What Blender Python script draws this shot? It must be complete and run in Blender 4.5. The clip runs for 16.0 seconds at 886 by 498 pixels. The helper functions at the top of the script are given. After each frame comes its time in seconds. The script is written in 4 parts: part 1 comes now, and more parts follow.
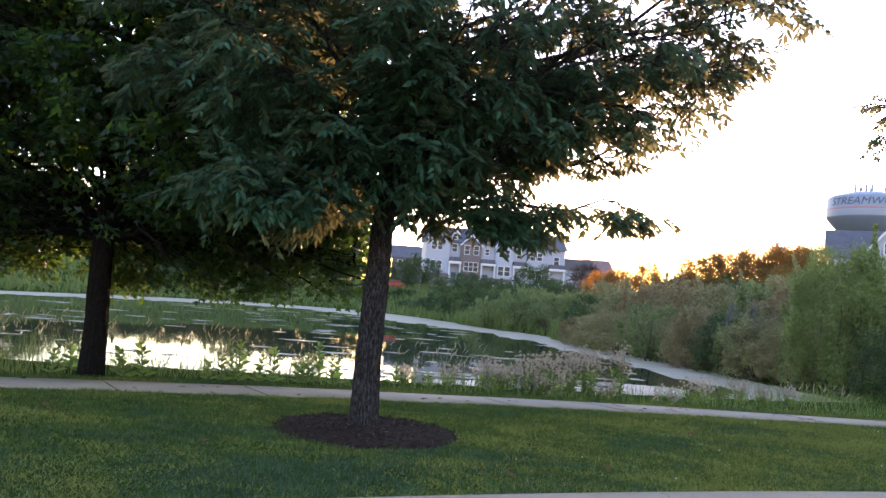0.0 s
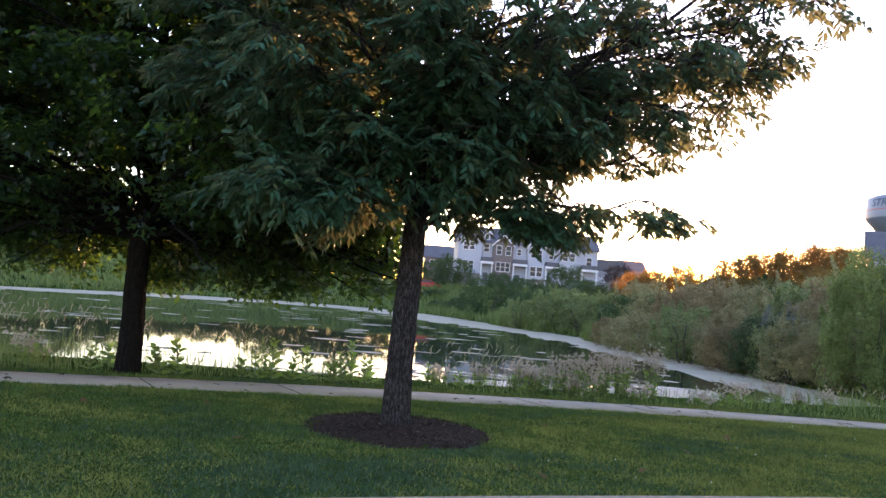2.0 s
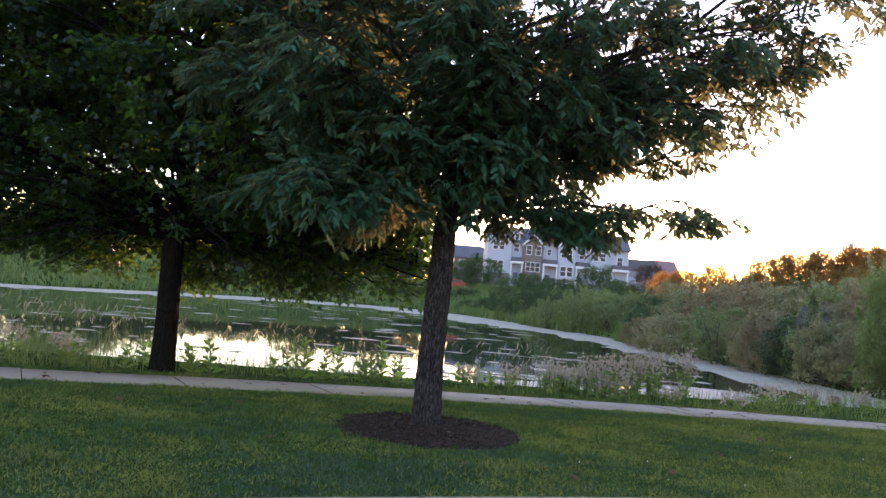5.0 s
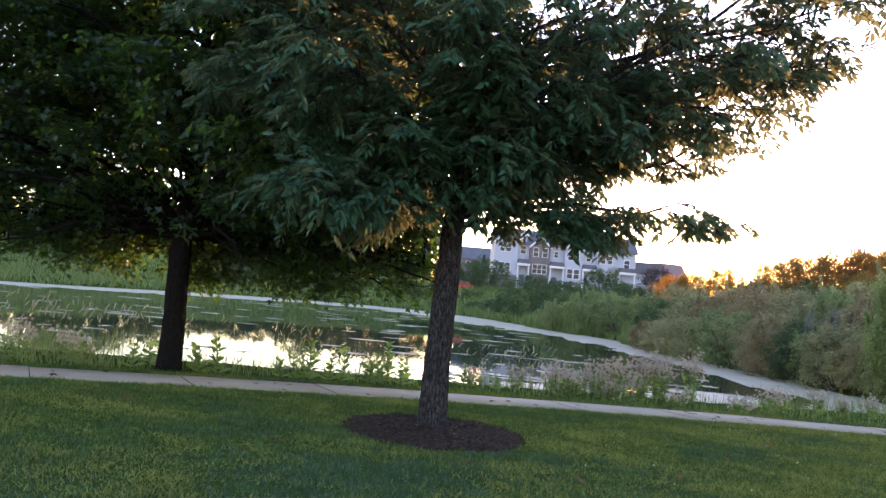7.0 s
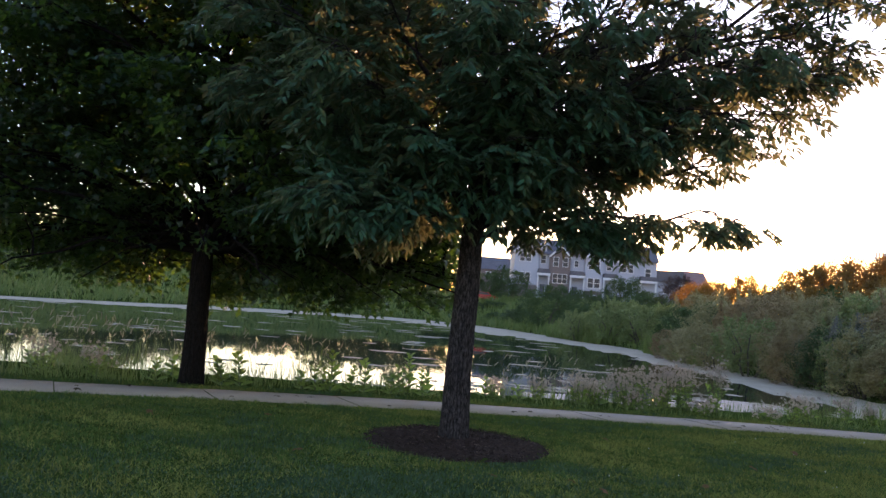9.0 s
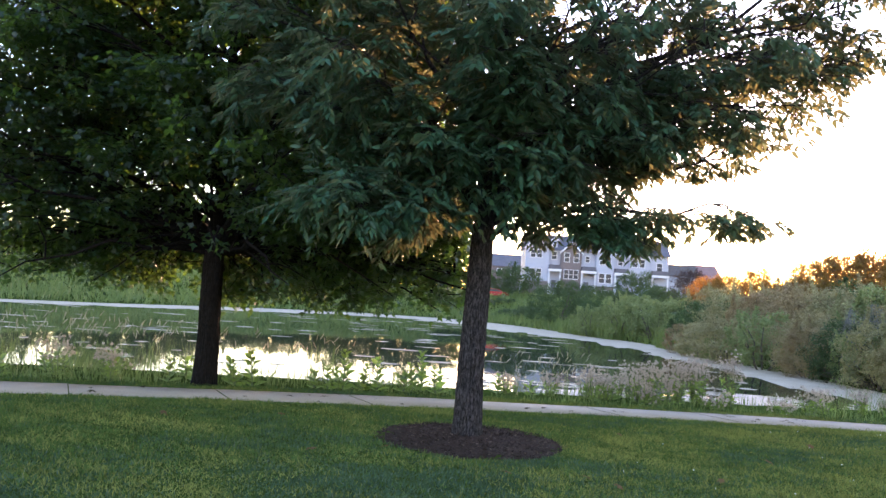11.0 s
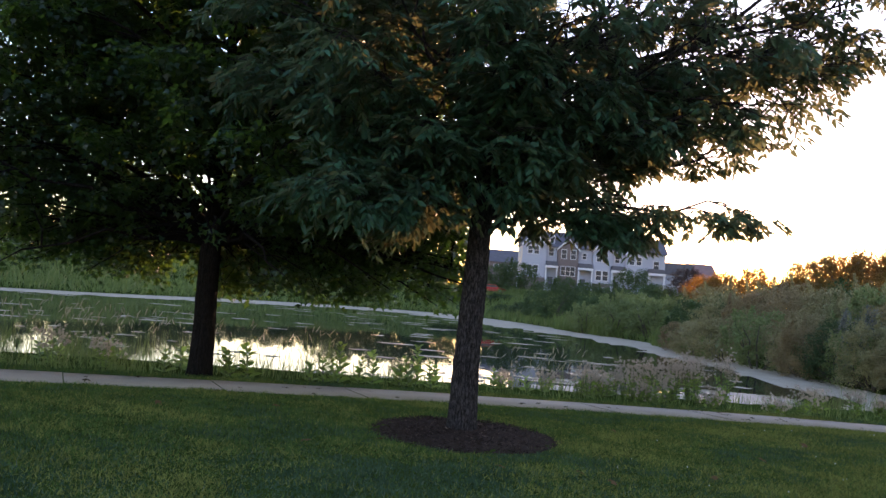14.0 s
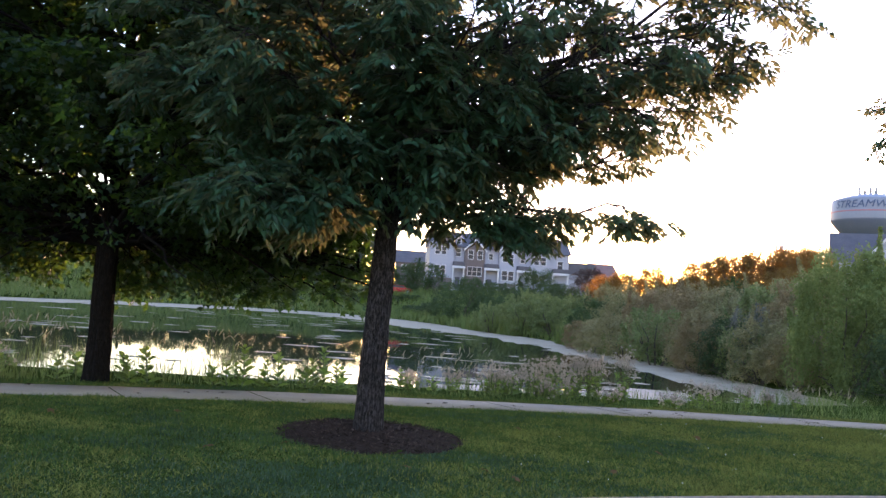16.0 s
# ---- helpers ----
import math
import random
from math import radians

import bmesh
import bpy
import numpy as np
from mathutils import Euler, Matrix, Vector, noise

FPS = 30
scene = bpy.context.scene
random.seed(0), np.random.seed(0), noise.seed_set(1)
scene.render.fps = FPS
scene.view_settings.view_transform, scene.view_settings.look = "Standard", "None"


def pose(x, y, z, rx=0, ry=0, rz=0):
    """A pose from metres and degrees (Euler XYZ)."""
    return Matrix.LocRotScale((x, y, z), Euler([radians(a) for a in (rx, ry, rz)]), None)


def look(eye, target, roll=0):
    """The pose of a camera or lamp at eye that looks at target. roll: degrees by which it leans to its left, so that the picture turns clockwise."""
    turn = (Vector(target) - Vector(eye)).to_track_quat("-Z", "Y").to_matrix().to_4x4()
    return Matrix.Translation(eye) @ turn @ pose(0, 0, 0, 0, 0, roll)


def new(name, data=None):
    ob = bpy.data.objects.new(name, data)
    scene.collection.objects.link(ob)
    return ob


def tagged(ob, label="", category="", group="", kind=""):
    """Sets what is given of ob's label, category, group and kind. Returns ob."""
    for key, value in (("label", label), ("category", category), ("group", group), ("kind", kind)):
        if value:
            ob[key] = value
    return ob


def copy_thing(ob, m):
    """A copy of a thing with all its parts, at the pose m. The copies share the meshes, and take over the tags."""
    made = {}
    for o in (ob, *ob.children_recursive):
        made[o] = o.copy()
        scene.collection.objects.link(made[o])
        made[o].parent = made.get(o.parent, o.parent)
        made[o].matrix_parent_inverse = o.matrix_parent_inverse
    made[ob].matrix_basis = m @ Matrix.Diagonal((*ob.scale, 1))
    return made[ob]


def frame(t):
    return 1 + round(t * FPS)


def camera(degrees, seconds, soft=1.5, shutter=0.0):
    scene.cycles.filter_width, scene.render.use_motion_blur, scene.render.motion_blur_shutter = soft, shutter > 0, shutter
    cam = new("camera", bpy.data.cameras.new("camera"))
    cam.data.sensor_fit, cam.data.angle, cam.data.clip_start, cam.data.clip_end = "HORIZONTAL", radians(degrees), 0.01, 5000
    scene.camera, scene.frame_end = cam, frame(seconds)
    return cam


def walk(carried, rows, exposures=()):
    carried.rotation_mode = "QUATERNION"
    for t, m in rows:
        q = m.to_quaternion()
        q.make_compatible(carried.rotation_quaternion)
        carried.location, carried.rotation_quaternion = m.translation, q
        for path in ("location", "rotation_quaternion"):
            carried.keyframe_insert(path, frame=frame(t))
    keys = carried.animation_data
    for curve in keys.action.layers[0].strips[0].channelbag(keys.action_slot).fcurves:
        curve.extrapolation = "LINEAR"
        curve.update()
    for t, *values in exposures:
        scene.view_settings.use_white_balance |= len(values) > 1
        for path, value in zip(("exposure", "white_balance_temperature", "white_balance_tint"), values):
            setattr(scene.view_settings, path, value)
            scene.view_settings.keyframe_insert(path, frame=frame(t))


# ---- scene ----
cam = camera(56.0, 16.0)
ROWS = [
    (0.0, 0.000, -0.000, 1.500, 93.41, -4.29, -0.26),
    (0.5, -0.005, 0.003, 1.501, 93.37, -4.41, 0.01),
    (1.0, -0.005, 0.014, 1.499, 93.35, -4.59, 0.55),
    (1.5, -0.002, 0.017, 1.499, 93.25, -4.66, 1.71),
    (2.0, -0.009, 0.016, 1.500, 93.24, -4.65, 1.92),
    (2.5, -0.010, 0.018, 1.498, 93.20, -4.72, 2.10),
    (3.0, -0.012, 0.017, 1.498, 93.19, -4.85, 2.26),
    (3.5, -0.010, 0.017, 1.497, 93.18, -4.71, 2.56),
    (4.0, -0.013, 0.006, 1.504, 93.09, -4.70, 3.31),
    (6.5, -0.020, 0.009, 1.504, 93.12, -4.82, 4.25),
    (7.0, -0.023, 0.006, 1.508, 93.13, -5.16, 4.41),
    (7.5, -0.023, 0.012, 1.506, 93.01, -5.41, 4.89),
    (8.0, -0.025, 0.011, 1.505, 93.17, -5.56, 4.95),
    (8.5, -0.024, 0.024, 1.511, 93.32, -5.41, 5.30),
    (9.0, -0.022, 0.020, 1.505, 93.76, -4.49, 5.81),
    (11.5, -0.023, 0.037, 1.501, 93.51, -3.67, 6.60),
    (12.0, -0.024, 0.037, 1.495, 93.52, -3.84, 6.58),
    (12.5, -0.024, 0.034, 1.498, 93.49, -4.19, 6.47),
    (13.0, -0.024, 0.025, 1.497, 93.36, -4.31, 6.52),
    (13.5, -0.024, 0.029, 1.494, 93.25, -4.37, 6.59),
    (14.0, -0.025, 0.048, 1.488, 93.21, -4.50, 6.35),
    (14.5, -0.021, 0.065, 1.488, 93.23, -4.53, 6.00),
    (15.0, -0.013, 0.053, 1.490, 93.52, -4.44, 3.45),
    (15.5, -0.009, 0.019, 1.490, 93.68, -4.25, 1.14),
    (16.0, -0.009, 0.012, 1.497, 93.72, -4.07, -0.00),
]
STOPS = [(0.0, 4.05), (1.5, 4.0), (4.0, 3.95), (6.5, 4.1), (7.5, 4.2), (8.1, 4.1), (8.5, 3.75), (9.0, 3.4), (9.4, 3.4), (11.0, 4.5),
         (11.5, 4.55), (12.5, 4.5), (13.0, 4.4), (13.5, 4.05), (14.0, 3.45), (14.5, 3.25), (15.0, 3.55), (16.0, 3.85)]
EXPOSURES = [(t, stops, 6650, 38) for t, stops in STOPS]
walk(cam, [(t, pose(*place)) for t, *place in ROWS], EXPOSURES)

# ---- light: low evening sun behind the far trees, clear hazy sky ----
SUN_UP, SUN_TURN = 2.35, 15.7
world = bpy.data.worlds.new("evening_sky")
scene.world = world
world.use_nodes = True
sky = world.node_tree.nodes.new("ShaderNodeTexSky")
sky.sky_type, sky.sun_disc = "NISHITA", False
sky.sun_elevation, sky.sun_rotation = radians(SUN_UP), radians(SUN_TURN)
sky.air_density, sky.dust_density, sky.ozone_density, sky.altitude = 1.0, 0.4, 2.0, 200
world.node_tree.nodes["Background"].inputs["Strength"].default_value = 0.15
world.node_tree.links.new(sky.outputs["Color"], world.node_tree.nodes["Background"].inputs["Color"])
sun = new("sun", bpy.data.lights.new("sun", "SUN"))
sun.data.energy, sun.data.angle, sun.data.color = 1.5, radians(0.6), (1.0, 0.64, 0.34)
sun_way = Vector((math.sin(radians(SUN_TURN)) * math.cos(radians(SUN_UP)), math.cos(radians(SUN_TURN)) * math.cos(radians(SUN_UP)), math.sin(radians(SUN_UP))))
sun.matrix_world = look(sun_way * 300, (0, 0, 0))
tagged(sun, kind="structure")


# ---- materials ----
def material(name):
    m = bpy.data.materials.new(name)
    m.use_nodes = True
    n, l = m.node_tree.nodes, m.node_tree.links
    return m, n, l, n["Principled BSDF"]


def ramp(n, l, fac, stops):
    r = n.new("ShaderNodeValToRGB")
    while len(r.color_ramp.elements) < len(stops):
        r.color_ramp.elements.new(0.5)
    for e, (p, c) in zip(r.color_ramp.elements, stops):
        e.position, e.color = p, (*c, 1)
    l.new(fac, r.inputs["Fac"])
    return r.outputs["Color"]


def noise_tex(n, l, scale, detail=4, rough=0.6, stretch=None):
    t = n.new("ShaderNodeTexNoise")
    t.inputs["Scale"].default_value, t.inputs["Detail"].default_value, t.inputs["Roughness"].default_value = scale, detail, rough
    c = n.new("ShaderNodeTexCoord")
    if stretch:
        mp = n.new("ShaderNodeMapping")
        mp.inputs["Scale"].default_value = stretch
        l.new(c.outputs["Object"], mp.inputs["Vector"])
        l.new(mp.outputs["Vector"], t.inputs["Vector"])
    else:
        l.new(c.outputs["Object"], t.inputs["Vector"])
    return t.outputs["Fac"]


def blend(n, l, fac, a, b, mode="MIX"):
    x = n.new("ShaderNodeMix")
    x.data_type, x.blend_type = "RGBA", mode
    for s, v in ((x.inputs["Factor"], fac), (x.inputs["A"], a), (x.inputs["B"], b)):
        if isinstance(v, (int, float)):
            s.default_value = v
        elif isinstance(v, tuple):
            s.default_value = (*v, 1)
        else:
            l.new(v, s)
    return x.outputs["Result"]


def bump(n, l, bsdf, height, strength, distance):
    b = n.new("ShaderNodeBump")
    b.inputs["Strength"].default_value, b.inputs["Distance"].default_value = strength, distance
    l.new(height, b.inputs["Height"])
    l.new(b.outputs["Normal"], bsdf.inputs["Normal"])


def surface(name, dark, light, scale=6.0, fine=60.0, rough=0.8, relief=0.3, depth=0.01, stretch=None, metal=0.0, gloss=0.4):
    """Two scales of variation and a fine relief."""
    m, n, l, p = material(name)
    big, small = noise_tex(n, l, scale, 5, 0.6, stretch), noise_tex(n, l, fine, 3, 0.6, stretch)
    mid = tuple((a + b) / 2 for a, b in zip(dark, light))
    c1 = ramp(n, l, big, [(0.3, dark), (0.7, light)])
    c2 = ramp(n, l, small, [(0.3, dark), (0.5, mid), (0.75, light)])
    l.new(blend(n, l, 0.5, c1, c2), p.inputs["Base Color"])
    p.inputs["Roughness"].default_value, p.inputs["Metallic"].default_value = rough, metal
    p.inputs["Specular IOR Level"].default_value = gloss
    if relief:
        bump(n, l, p, small, relief, depth)
    return m


def leafy(name, dark, light, old=None, thin=0.4, rough=0.5, glow=(0.30, 0.36, 0.05), gloss=0.3, other=None, patch=0.9, mottle=0.35):
    """Leaf: glossy upper side, light shines through; every leaf a little different."""
    m, n, l, p = material(name)
    g = n.new("ShaderNodeNewGeometry")
    stops = [(0.0, dark), (0.92, light)] + ([(0.985, old)] if old else [])
    c = ramp(n, l, g.outputs["Random Per Island"], stops)
    c = blend(n, l, mottle, c, ramp(n, l, noise_tex(n, l, patch, 3), [(0.35, dark), (0.65, light)]))
    if other:
        c = blend(n, l, n.new("ShaderNodeObjectInfo").outputs["Random"], c, other)
    l.new(c, p.inputs["Base Color"])
    p.inputs["Roughness"].default_value = rough
    p.inputs["Specular IOR Level"].default_value = gloss
    t = n.new("ShaderNodeBsdfTranslucent")
    l.new(blend(n, l, 0.6, c, glow), t.inputs["Color"])
    mix = n.new("ShaderNodeMixShader")
    mix.inputs["Fac"].default_value = thin
    l.new(p.outputs["BSDF"], mix.inputs[1])
    l.new(t.outputs["BSDF"], mix.inputs[2])
    l.new(mix.outputs["Shader"], n["Material Output"].inputs["Surface"])
    return m


def bark(name, deep, mid, ridge):
    """Furrowed bark: long upright ridges over dark cracks."""
    m, n, l, p = material(name)
    long, fine = noise_tex(n, l, 40, 4, 0.7, (1, 1, 0.30)), noise_tex(n, l, 75, 3, 0.6, (1, 1, 0.5))
    c = ramp(n, l, long, [(0.40, deep), (0.50, mid), (0.64, ridge)])
    c = blend(n, l, 0.3, c, ramp(n, l, fine, [(0.35, deep), (0.7, ridge)]))
    l.new(c, p.inputs["Base Color"])
    p.inputs["Roughness"].default_value = 0.95
    p.inputs["Specular IOR Level"].default_value = 0.1
    bump(n, l, p, long, 1.0, 0.05)
    return m


M_SOIL = surface("soil_and_turf", (0.020, 0.035, 0.008), (0.055, 0.085, 0.018), 1.5, 40, 0.95, 0.5, 0.02, gloss=0.0)
M_GRASS = leafy("lawn_grass", (0.009, 0.028, 0.006), (0.082, 0.146, 0.034), (0.22, 0.19, 0.08), 0.25, 0.75, (0.10, 0.16, 0.03), 0.05, patch=3.2, mottle=0.45)
# bluish fescue; its dark cool tone also paints shade on the lawn's left
M_FESCUE_SHADE = leafy("fescue_and_shade_grass", (0.010, 0.032, 0.016), (0.060, 0.112, 0.062), (0.18, 0.20, 0.14), 0.2, 0.75, (0.09, 0.14, 0.06), 0.05, patch=3.0, mottle=0.4)
M_CONCRETE = surface("pavement_concrete", (0.230, 0.182, 0.130), (0.355, 0.290, 0.218), 1.2, 45, 0.9, 0.25, 0.004, gloss=0.1)
M_ASPHALT = surface("asphalt", (0.035, 0.035, 0.037), (0.07, 0.068, 0.066), 2, 120, 0.9, 0.5, 0.006)
M_BARK_ASH = bark("grey_furrowed_bark", (0.003, 0.003, 0.003), (0.024, 0.021, 0.021), (0.080, 0.073, 0.072))
# maple bark darkened in colour to hold the shade under its crown
M_BARK_MAPLE_SHADED = bark("shaded_maple_bark", (0.003, 0.0025, 0.002), (0.007, 0.006, 0.005), (0.018, 0.015, 0.013))
M_ASH = leafy("ash_leaflets", (0.006, 0.042, 0.023), (0.034, 0.140, 0.078), (0.11, 0.10, 0.03), 0.48, 0.45, (0.21, 0.165, 0.07))
# leaf green lowered to near black to stand in for the crown's shaded side
M_MAPLE_SHADED = leafy("shaded_maple_leaves", (0.002, 0.014, 0.008), (0.008, 0.036, 0.023), (0.04, 0.05, 0.012), 0.48, 0.45, (0.17, 0.30, 0.025), 0.35)
M_SHRUB = leafy("shrub_leaves", (0.100, 0.125, 0.052), (0.365, 0.350, 0.160), None, 0.16, 0.7, (0.30, 0.20, 0.08), 0.1, (0.215, 0.150, 0.080), patch=4.0, mottle=0.65)
M_SHRUB_DARK = leafy("dark_shrub_leaves", (0.016, 0.044, 0.017), (0.054, 0.100, 0.036), None, 0.25, 0.6, (0.14, 0.18, 0.04), 0.1, (0.040, 0.066, 0.030), patch=5.0, mottle=0.5)
# orange see-through tint imitates the low sun's glare on the far trees
M_FAR = leafy("far_tree_sunglow_leaves", (0.034, 0.050, 0.018), (0.085, 0.095, 0.036), None, 0.5, 0.6, (0.48, 0.21, 0.03), 0.1, (0.085, 0.066, 0.026), patch=5.0, mottle=0.5)
M_PURPLE = leafy("purple_brown_leaves", (0.040, 0.028, 0.028), (0.095, 0.066, 0.058), None, 0.12, 0.6, (0.12, 0.06, 0.05), 0.1, patch=5.0)
M_WILLOW_DEEP = leafy("deep_willow_leaves", (0.070, 0.115, 0.034), (0.195, 0.250, 0.085), None, 0.35, 0.6, (0.28, 0.30, 0.07), 0.1, patch=6.0, mottle=0.6)
M_WILLOW = leafy("willow_leaves", (0.095, 0.140, 0.050), (0.190, 0.240, 0.100), None, 0.35, 0.6, (0.28, 0.28, 0.08), 0.1)
M_REED = leafy("reeds", (0.060, 0.105, 0.025), (0.15, 0.20, 0.055), (0.28, 0.24, 0.11), 0.35, 0.6, (0.24, 0.28, 0.07))
M_TWIG = surface("shrub_stems", (0.05, 0.042, 0.03), (0.11, 0.09, 0.065), 8, 40, 0.9, 0.3, 0.01)
M_MULCH = surface("shredded_mulch", (0.009, 0.006, 0.0045), (0.058, 0.038, 0.027), 8, 50, 0.95, 0.8, 0.02, gloss=0.05)


# ---- helpers for meshes ----
def mesh_from(name, verts, faces, mats, index=None, smooth=False):
    """A mesh from arrays: verts (n, 3); faces a list of arrays (m, k)."""
    faces = [np.asarray(f, np.int32) for f in (faces if isinstance(faces, list) else [faces]) if len(f)]
    me = bpy.data.meshes.new(name)
    verts = np.asarray(verts, np.float32)
    loops = np.concatenate([f.ravel() for f in faces])
    totals = np.concatenate([np.full(len(f), f.shape[1], np.int32) for f in faces])
    starts = np.concatenate([[0], np.cumsum(totals)[:-1]]).astype(np.int32)
    me.vertices.add(len(verts)), me.loops.add(len(loops)), me.polygons.add(len(totals))
    me.vertices.foreach_set("co", verts.ravel())
    me.loops.foreach_set("vertex_index", loops)
    me.polygons.foreach_set("loop_start", starts)
    if smooth:
        me.polygons.foreach_set("use_smooth", np.ones(len(totals), bool))
    for m in (mats if isinstance(mats, (list, tuple)) else [mats]):
        me.materials.append(m)
    if index is not None:
        me.polygons.foreach_set("material_index", np.asarray(index, np.int32))
    me.update()
    me.validate()
    return me


def thing(name, at=(0, 0, 0), label="", category="", group="", kind="", turn=0.0):
    ob = new(name)
    ob.matrix_basis = pose(*at, 0, 0, turn)
    return tagged(ob, label, category, group, kind)


def child(name, me, parent, label=""):
    ob = new(name, me)
    ob.parent = parent
    return tagged(ob, label)


def part(name, bm, mat, parent, label="", smooth=False):
    me = bpy.data.meshes.new(name)
    bm.to_mesh(me)
    bm.free()
    me.materials.append(mat)
    if smooth:
        me.polygons.foreach_set("use_smooth", np.ones(len(me.polygons), bool))
    return child(name, me, parent, label)


def box(bm, x0, x1, y0, y1, z0, z1, bevel=0.0):
    r = bmesh.ops.create_cube(bm, size=1.0, matrix=Matrix.LocRotScale(((x0 + x1) / 2, (y0 + y1) / 2, (z0 + z1) / 2), None, (x1 - x0, y1 - y0, z1 - z0)))
    if bevel:
        edges = list({e for v in r["verts"] for e in v.link_edges})
        bmesh.ops.bevel(bm, geom=edges, offset=bevel, segments=1, affect="EDGES")
    return bm


def boxed(*a, **k):
    return box(bmesh.new(), *a, **k)


def prism(points, y0, y1):
    """A flat outline in x and z, drawn out from y0 to y1."""
    bm = bmesh.new()
    a = [bm.verts.new((x, y0, z)) for x, z in points]
    b = [bm.verts.new((x, y1, z)) for x, z in points]
    bm.faces.new(a), bm.faces.new(b[::-1])
    for i in range(len(a)):
        j = (i + 1) % len(a)
        bm.faces.new((a[j], a[i], b[i], b[j]))
    bmesh.ops.recalc_face_normals(bm, faces=bm.faces)
    return bm


class Tubes:
    """Many tapered branches, gathered into one mesh."""

    def __init__(self):
        self.v, self.f, self.n = [], [], 0

    def add(self, pts, radii, sides=6, rag=0.0, rng=None):
        pts = [Vector(p) for p in pts]
        side = Vector((1, 0.01, 0.02))
        rings = []
        for i, (p, r) in enumerate(zip(pts, radii)):
            d = (pts[min(i + 1, len(pts) - 1)] - pts[max(i - 1, 0)]).normalized()
            side = (side - d * side.dot(d)).normalized() if abs(side.dot(d)) < 0.999 else d.orthogonal().normalized()
            up = d.cross(side)
            for k in range(sides):
                a = 2 * math.pi * k / sides
                q = r * (1 + (rng.uniform(-rag, rag) if rag else 0))
                rings.append(p + side * (q * math.cos(a)) + up * (q * math.sin(a)))
        self.v += [tuple(q) for q in rings]
        for i in range(len(pts) - 1):
            for k in range(sides):
                a, b = self.n + i * sides + k, self.n + i * sides + (k + 1) % sides
                self.f.append((a, b, b + sides, a + sides))
        self.n += len(rings)

    def mesh(self, name, mat):
        return mesh_from(name, self.v, np.array(self.f), mat, smooth=True)


def scatter(shape, faces, at, along, size, rng, flat=0.5, up=(0, 0, 1), wide=None):
    """Copies of a small flat shape (y is its length) at places, laid along directions; flat: how much its face turns up."""
    at, along = np.asarray(at, float), np.asarray(along, float)
    n = len(at)
    along = along / np.maximum(np.linalg.norm(along, axis=1, keepdims=True), 1e-6)
    nor = rng.normal(size=(n, 3)) * (1 - flat) + np.asarray(up, float) * flat
    x = np.cross(along, nor)
    x /= np.maximum(np.linalg.norm(x, axis=1, keepdims=True), 1e-6)
    z = np.cross(x, along)
    s = np.asarray(size, float).reshape(-1, 1, 1) * np.ones((n, 1, 1))
    w = s if wide is None else np.asarray(wide, float).reshape(-1, 1, 1) * np.ones((n, 1, 1))
    t = np.asarray(shape, float)
    v = at[:, None, :] + w * t[None, :, 0:1] * x[:, None, :] + s * t[None, :, 1:2] * along[:, None, :] + s * t[None, :, 2:3] * z[:, None, :]
    k = len(t)
    fs = [(np.asarray(f)[None, :, :] + (np.arange(n) * k)[:, None, None]).reshape(-1, np.asarray(f).shape[1]) for f in faces]
    return v.reshape(-1, 3), fs


LEAFLET = ([(0, 0, 0), (0.19, 0.32, 0.05), (0.15, 0.64, 0.03), (0, 1, -0.12), (-0.15, 0.64, 0.03), (-0.19, 0.32, 0.05)],
           [[(0, 1, 2, 3), (0, 3, 4, 5)]])
LEAF = ([(0, 0, 0), (0.28, 0.45, 0.05), (0, 1, -0.05), (-0.28, 0.45, 0.05)], [[(0, 1, 2), (0, 2, 3)]])
MAPLE_LEAF = ([(0, 0, 0), (0.52, 0.30, -0.05), (0.20, 0.48, 0.04), (0, 1, -0.08), (-0.20, 0.48, 0.04), (-0.52, 0.30, -0.05)], [[(0, 1, 2, 3), (0, 3, 4, 5)]])
LOBED = ([(0, 0, 0), (0.30, 0.02, -0.02), (0.26, 0.25, 0.03), (0.58, 0.42, -0.06), (0.24, 0.55, 0.03), (0.0, 1.0, -0.08),
          (-0.24, 0.55, 0.03), (-0.58, 0.42, -0.06), (-0.26, 0.25, 0.03), (-0.30, 0.02, -0.02), (0, 0.35, 0.02)],
         [[(0, 1, 2, 10), (10, 2, 3, 4), (10, 4, 5, 6), (10, 6, 7, 8), (10, 8, 9, 0)]])
BLADE = ([(-0.5, 0, 0), (0.5, 0, 0), (0.35, 0.55, 0.08), (-0.35, 0.55, 0.08), (0, 1, 0.28)], [[(0, 1, 2, 3)], [(3, 2, 4)]])


# ---- the lie of the land ----
GX, GY = 0.01185, 0.01916
U, N = (0.8543, 0.5193), (-0.5195, 0.8544)
WALK_FAR, WALK_WIDE, WALK_BEND, KERB = 14.07, 1.32, -0.01056, 6.04
WATER = -1.1


def along_walk(l, n):
    """Plan place l metres along the path and n metres out from the road's line."""
    n = n + WALK_BEND * l * l
    return l * U[0] + n * N[0], l * U[1] + n * N[1]


def lawn(x, y):
    return -(GX * np.clip(x, -60, 60) + GY * np.clip(y, -30, 45))


SHORE = np.array([(-75, 45), (-62, 60), (-52, 76), (-45, 86), (-40, 104), (-30, 119), (-20, 123), (-11, 120), (-2.5, 106), (3.3, 88.5),
                  (8.5, 75), (10.3, 66.8), (11.4, 51.3), (12.8, 44), (13.4, 37), (14.2, 33), (14.4, 29.5), (12.6, 27.2), (9, 25.2), (4.8, 23.2),
                  (-2, 21.3), (-8.4, 19.6), (-14, 17.2), (-24, 12), (-40, 4), (-60, 0), (-80, 15)], float)


